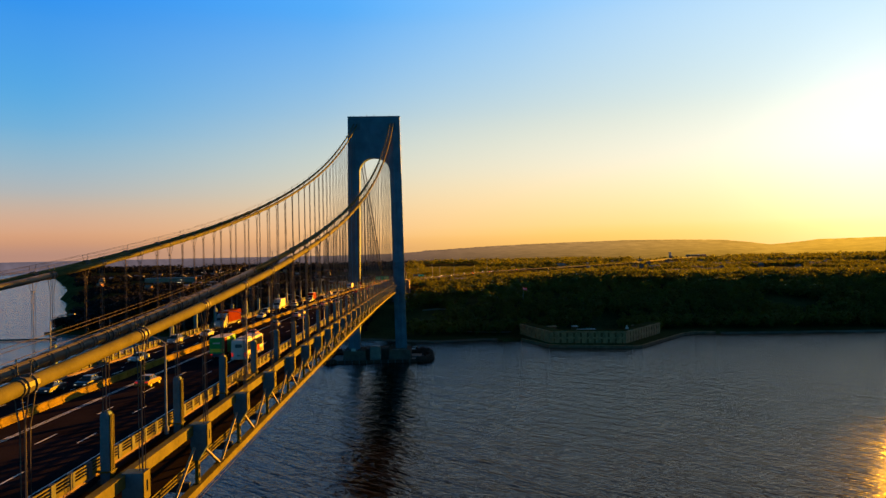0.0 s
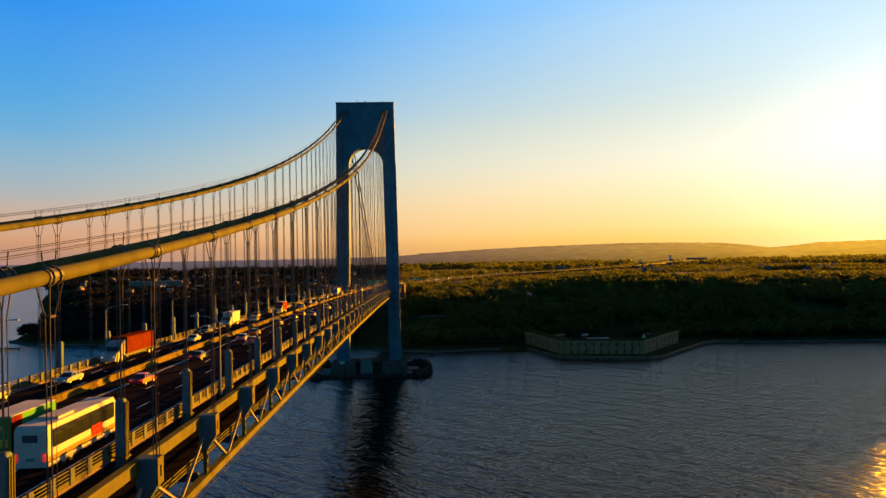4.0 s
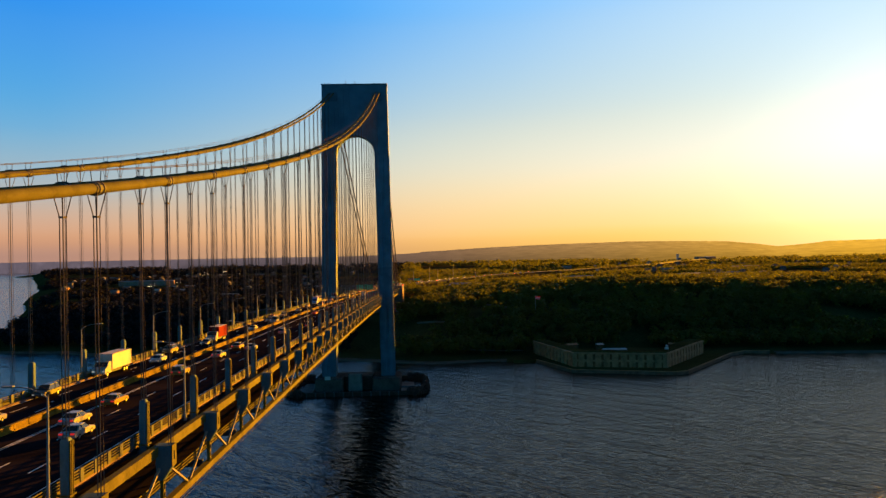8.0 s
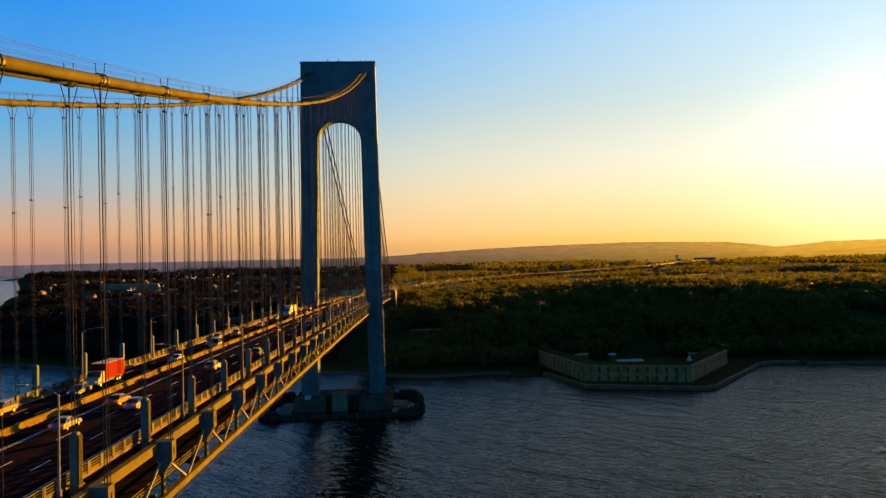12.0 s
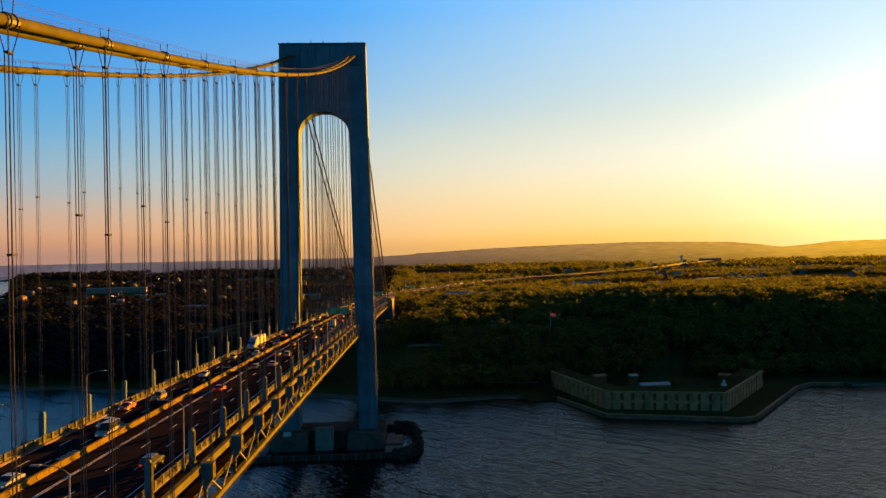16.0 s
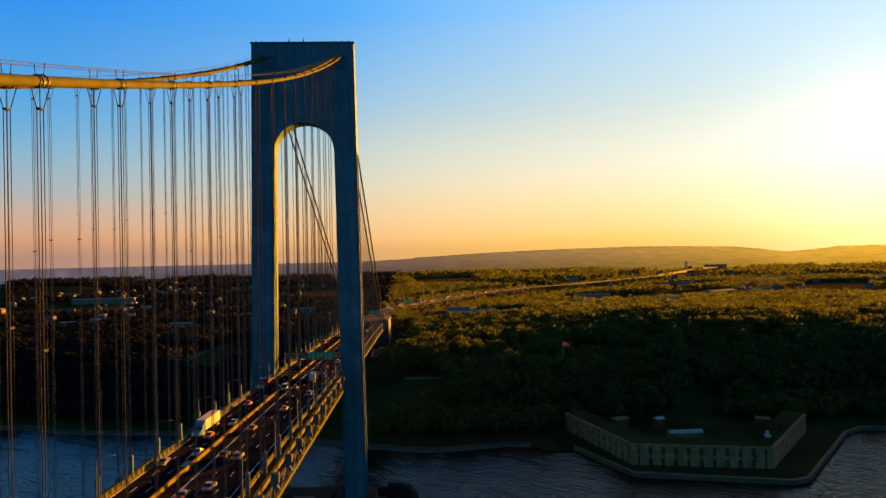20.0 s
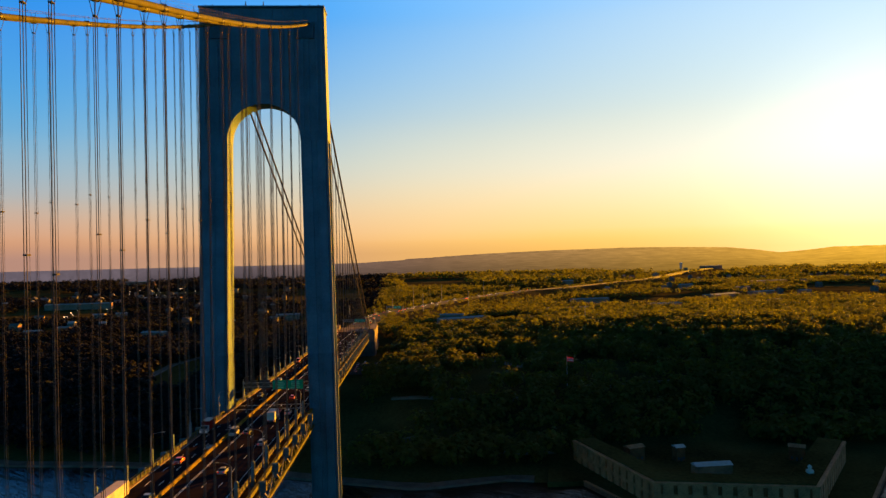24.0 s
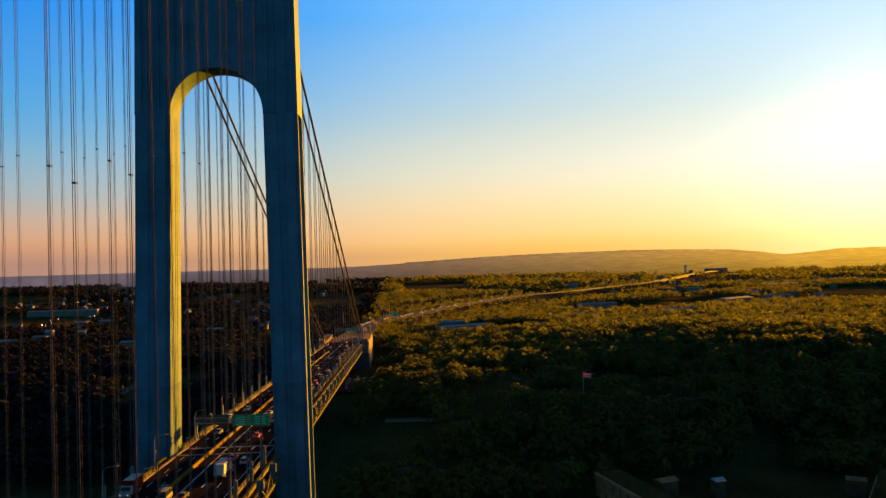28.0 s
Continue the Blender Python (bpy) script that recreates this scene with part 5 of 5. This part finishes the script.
def semi(label, x, y, cab_colour, trailer, length=13.0, away=False):
    t = thing("articulated_truck", label, "truck", "traffic", at=on_deck(x, y, 0.01, 0 if away else 180))
    cm = paint(cab_colour, COLOURS[cab_colour])
    part("trailer", boxes((-1.28, 1.28, -length / 2, length / 2, 1.2, 4.0)), trailer, t)
    for k in (-1, 1):
        rib = bmesh.new()
        prof = [(k * 1.284, length / 2 - 0.1), (k * 1.284, 0.1 - length / 2)]
        for j in range(37):
            prof.append((k * (1.34 if j % 2 else 1.30), -length / 2 + 0.3 + j * (length - 0.6) / 36))
        part("ribbed_side", loft([[rib.verts.new((xx, yy, z)) for xx, yy in prof] for z in (1.25, 3.95)], rib), trailer, t)
    yc = length / 2 + 0.5
    part("chassis", boxes((-0.8, 0.8, -length / 2, yc + 3.6, 0.7, 1.15)), M_DARK, t)
    part("cab", profile_body(bmesh.new(), [(yc, 0.7), (yc, 3.6), (yc + 1.0, 3.3), (yc + 1.9, 2.7), (yc + 2.3, 1.95), (yc + 3.7, 1.7), (yc + 3.85, 0.7)], 2.4), cm, t)
    part("windscreen", profile_body(bmesh.new(), [(yc + 1.86, 2.0), (yc + 1.98, 2.66), (yc + 2.02, 2.66), (yc + 2.36, 2.0)], 2.1), M_GLASS, t)
    part("bumper", boxes((-1.2, 1.2, yc + 3.8, yc + 4.0, 0.45, 0.95)), M_HUB, t)
    for k in (-1, 1):
        for yy in (-length / 2 + 1.0, -length / 2 + 2.3, yc + 0.1, yc + 1.3, yc + 3.0):
            wheel(t, k * 1.08, yy, 0.5)
        part("headlight", boxes((k * 0.95 - 0.15, k * 0.95 + 0.15, yc + 3.84, yc + 3.92, 1.05, 1.3)), M_HEAD, t)
        part("tail_light", boxes((k * 1.0 - 0.15, k * 1.0 + 0.15, -length / 2 - 0.03, -length / 2 + 0.03, 1.05, 1.2)), M_TAIL, t)
    return t


M_BOXGREEN = material("box_green", (0.02, 0.20, 0.04), 0.5, 0.0, 0.1, 1.0)
M_BOXORANGE = material("container_orange", (0.13, 0.022, 0.006), 0.9, 0.0, 0.15, 0.8, 0, 12, 0.0)
M_BOXRED = material("box_red", (0.16, 0.008, 0.008), 0.8, 0.0, 0.1, 0.8, 0, 12, 0.02)
M_YELLOW = material("sign_yellow", (0.6, 0.38, 0.03), 0.5, 0.0, 0.1, 0.8)
A1, A2, A3 = LANES_AWAY
T1, T2, T3 = LANES_TOWARD
box_truck("green and white box truck with a red side panel", 4.4, -481.5, True, M_BOXGREEN, "white", 7.0, M_BOXRED, M_YELLOW)
bus(8.8, -482.0)
semi("white-cabbed truck with an orange container", T3, -417.8, "white", M_BOXORANGE, 12.0)
box_truck("red box truck with a white cab", T2, -301.2, False, M_BOXRED, "white", 7.5)
box_truck("white box truck with a silver cab", T3, -354.0, False, M_WHITE, "silver", 8.0)
semi("blue-cabbed truck with a pale trailer", T3 + 0.3, -111.3, "blue", M_WHITE, 14.0)
box_truck("white box truck seen from behind", A2 + 0.6, -27.2, True, M_WHITE, "white", 7.0)
box_truck("truck with a red load and a white cab", T3, -38.9, False, M_BOXRED, "white", 6.0)
for kind, colour, x, y, away in (
        ("sedan", "gold", 2.0, -508.0, 1), ("sedan", "red", A1, -448.0, 1), ("sedan", "black", A1, -424.5, 1), ("sedan", "white", A1, -395.2, 1),
        ("sedan", "white", A2 - 0.3, -401.9, 1), ("sedan", "gold", A1 - 0.3, -383.8, 1), ("suv", "gold", A1, -359.1, 1), ("sedan", "grey", A1, -336.4, 1),
        ("sedan", "white", A2, -324.6, 1), ("sedan", "gold", A1, -321.5, 1), ("suv", "grey", A2, -288.3, 1), ("suv", "black", A3, -267.5, 1), ("sedan", "red", A1, -207.2, 1),
        ("sedan", "white", A2, -167.6, 1), ("sedan", "gold", A1, -172.5, 1), ("suv", "grey", A2, -144.8, 1), ("sedan", "black", A1, -142.8, 1), ("sedan", "gold", A1, -114.2, 1),
        ("sedan", "white", A2, -86.8, 1), ("suv", "white", A3, -59.4, 1), ("sedan", "black", A1, -44.8, 1), ("suv", "white", A3 - 0.3, -15.4, 1), ("sedan", "red", A2 - 0.6, -11.5, 1), ("sedan", "red", A2, 16.0, 1), ("suv", "silver", A3, 33.6, 1), ("sedan", "grey", A1, 55.2, 1),
        ("suv", "white", T3, -458.6, 0), ("sedan", "white", T2 - 0.6, -445.4, 0), ("sedan", "silver", T2, -484.1, 0), ("sedan", "black", T1 - 0.3, -507.5, 0), ("sedan", "black", T2, -511.6, 0), ("sedan", "white", T2, -395.2, 0),
        ("suv", "black", T3, -376.6, 0), ("sedan", "silver", T2, -341.6, 0), ("suv", "gold", T3, -326.7, 0), ("sedan", "black", T2 + 0.4, -312.1, 0), ("sedan", "white", T1 - 0.6, -274.5, 0), ("van", "white", T1 + 0.2, -247.7, 0),
        ("sedan", "white", T2, -240.8, 0), ("sedan", "red", T3 + 0.4, -226.0, 0), ("suv", "gold", T2, -216.1, 0), ("sedan", "white", T2, -184.4, 0), ("sedan", "gold", T3 + 0.8, -147.8, 0), ("sedan", "white", T1, -139.8, 0), ("sedan", "red", T2 + 0.6, -122.0, 0), ("sedan", "white", T1, -106.4, 0),
        ("sedan", "red", T2, -76.1, 0), ("van", "white", -2.4, -45.8, 0), ("sedan", "black", T2, 23.8, 0), ("sedan", "white", T3, 49.3, 0)):
    car(kind, colour, x, y, away)
rng = random.Random(33)
for k in range(26):      # traffic on the side span and anchorage
    lane = rng.choice(LANES_AWAY + LANES_TOWARD)
    car(rng.choice(("sedan", "suv", "van")), rng.choice(("white", "silver", "black", "red", "grey")), lane, 64.0 + k * 12.6 + rng.uniform(-2, 2), lane > 0, None, False)


# cars parked beside the anchorage, and traffic on the approach
for k in range(20):
    x, y = 5.0 + 5.6 * (k % 5) + rng.uniform(-0.6, 0.6), 272 + 11.0 * (k // 5) + rng.uniform(-1.5, 1.5)
    car(rng.choice(("sedan", "suv", "van")), rng.choice(("white", "silver", "white", "red", "grey")), x, y, True, pose(x, y, land_z(16, y) + 1.02, 0, 0, rng.choice((0, 180)) + rng.uniform(-8, 8)), False, "parked on the yard beside the anchorage")
for k in range(60):
    u = 1.0 + k * 0.135
    i = int(u)
    (x0, y0, z0), (x1, y1, z1) = APPROACH[i], APPROACH[i + 1]
    f = u - i
    a = math.atan2(x1 - x0, y1 - y0)
    o = rng.choice((-10.5, -7, -3.5, 3.5, 7, 10.5))
    turn = -math.degrees(a)
    at = pose(x0 + (x1 - x0) * f + o * math.cos(a), y0 + (y1 - y0) * f - o * math.sin(a), z0 + (z1 - z0) * f + 0.32, 0, 0, turn if o > 0 else turn + 180)
    car(rng.choice(("sedan", "suv", "van")), rng.choice(("white", "silver", "white", "red", "grey")), 0, 0, True, at, False, "on the approach road", k < 10)

# lit street lamps in the far town
M_LAMP = glow_mat("street_lamp_glow", (1.0, 0.72, 0.42), 0.8)
for k in range(26):
    x, y = (rng.uniform(-660, -430), rng.uniform(1240, 1640)) if k < 18 else (rng.uniform(-470, -420), rng.uniform(640, 900))
    t = thing("street_lamp", "tall lit street lamp among the town's trees", "street lamp", "town lamps", at=pose(x, y, land_z(x, y)))
    part("pole", shared("town_pole", lambda: tube(bmesh.new(), [(0, 0, -1), (0, 0, 15.0)], [0.16, 0.09], 6), M_GALV), None, t)
    part("arm", shared("town_arm", lambda: bar(bmesh.new(), (0, 0.05, 14.9), (0, -1.8, 15.1), 0.1), M_GALV), None, t)
    part("lamp_head", shared("town_head", lambda: boxes((-0.35, 0.35, -2.6, -1.6, 14.85, 15.3)), M_LAMP), None, t)

# raised lane reflectors between the lanes of the inner carriageway
for k in range(44):
    y = -600.0 + 13.7 * k
    ob = part("lane_reflector", shared("reflector", lambda: boxes((-0.09, 0.09, -0.35, 0.35, 0.004, 0.03)), M_LINE), None, road)
    ob.matrix_basis = on_deck(-5.6 if k % 2 else -9.0, y, 0.002)
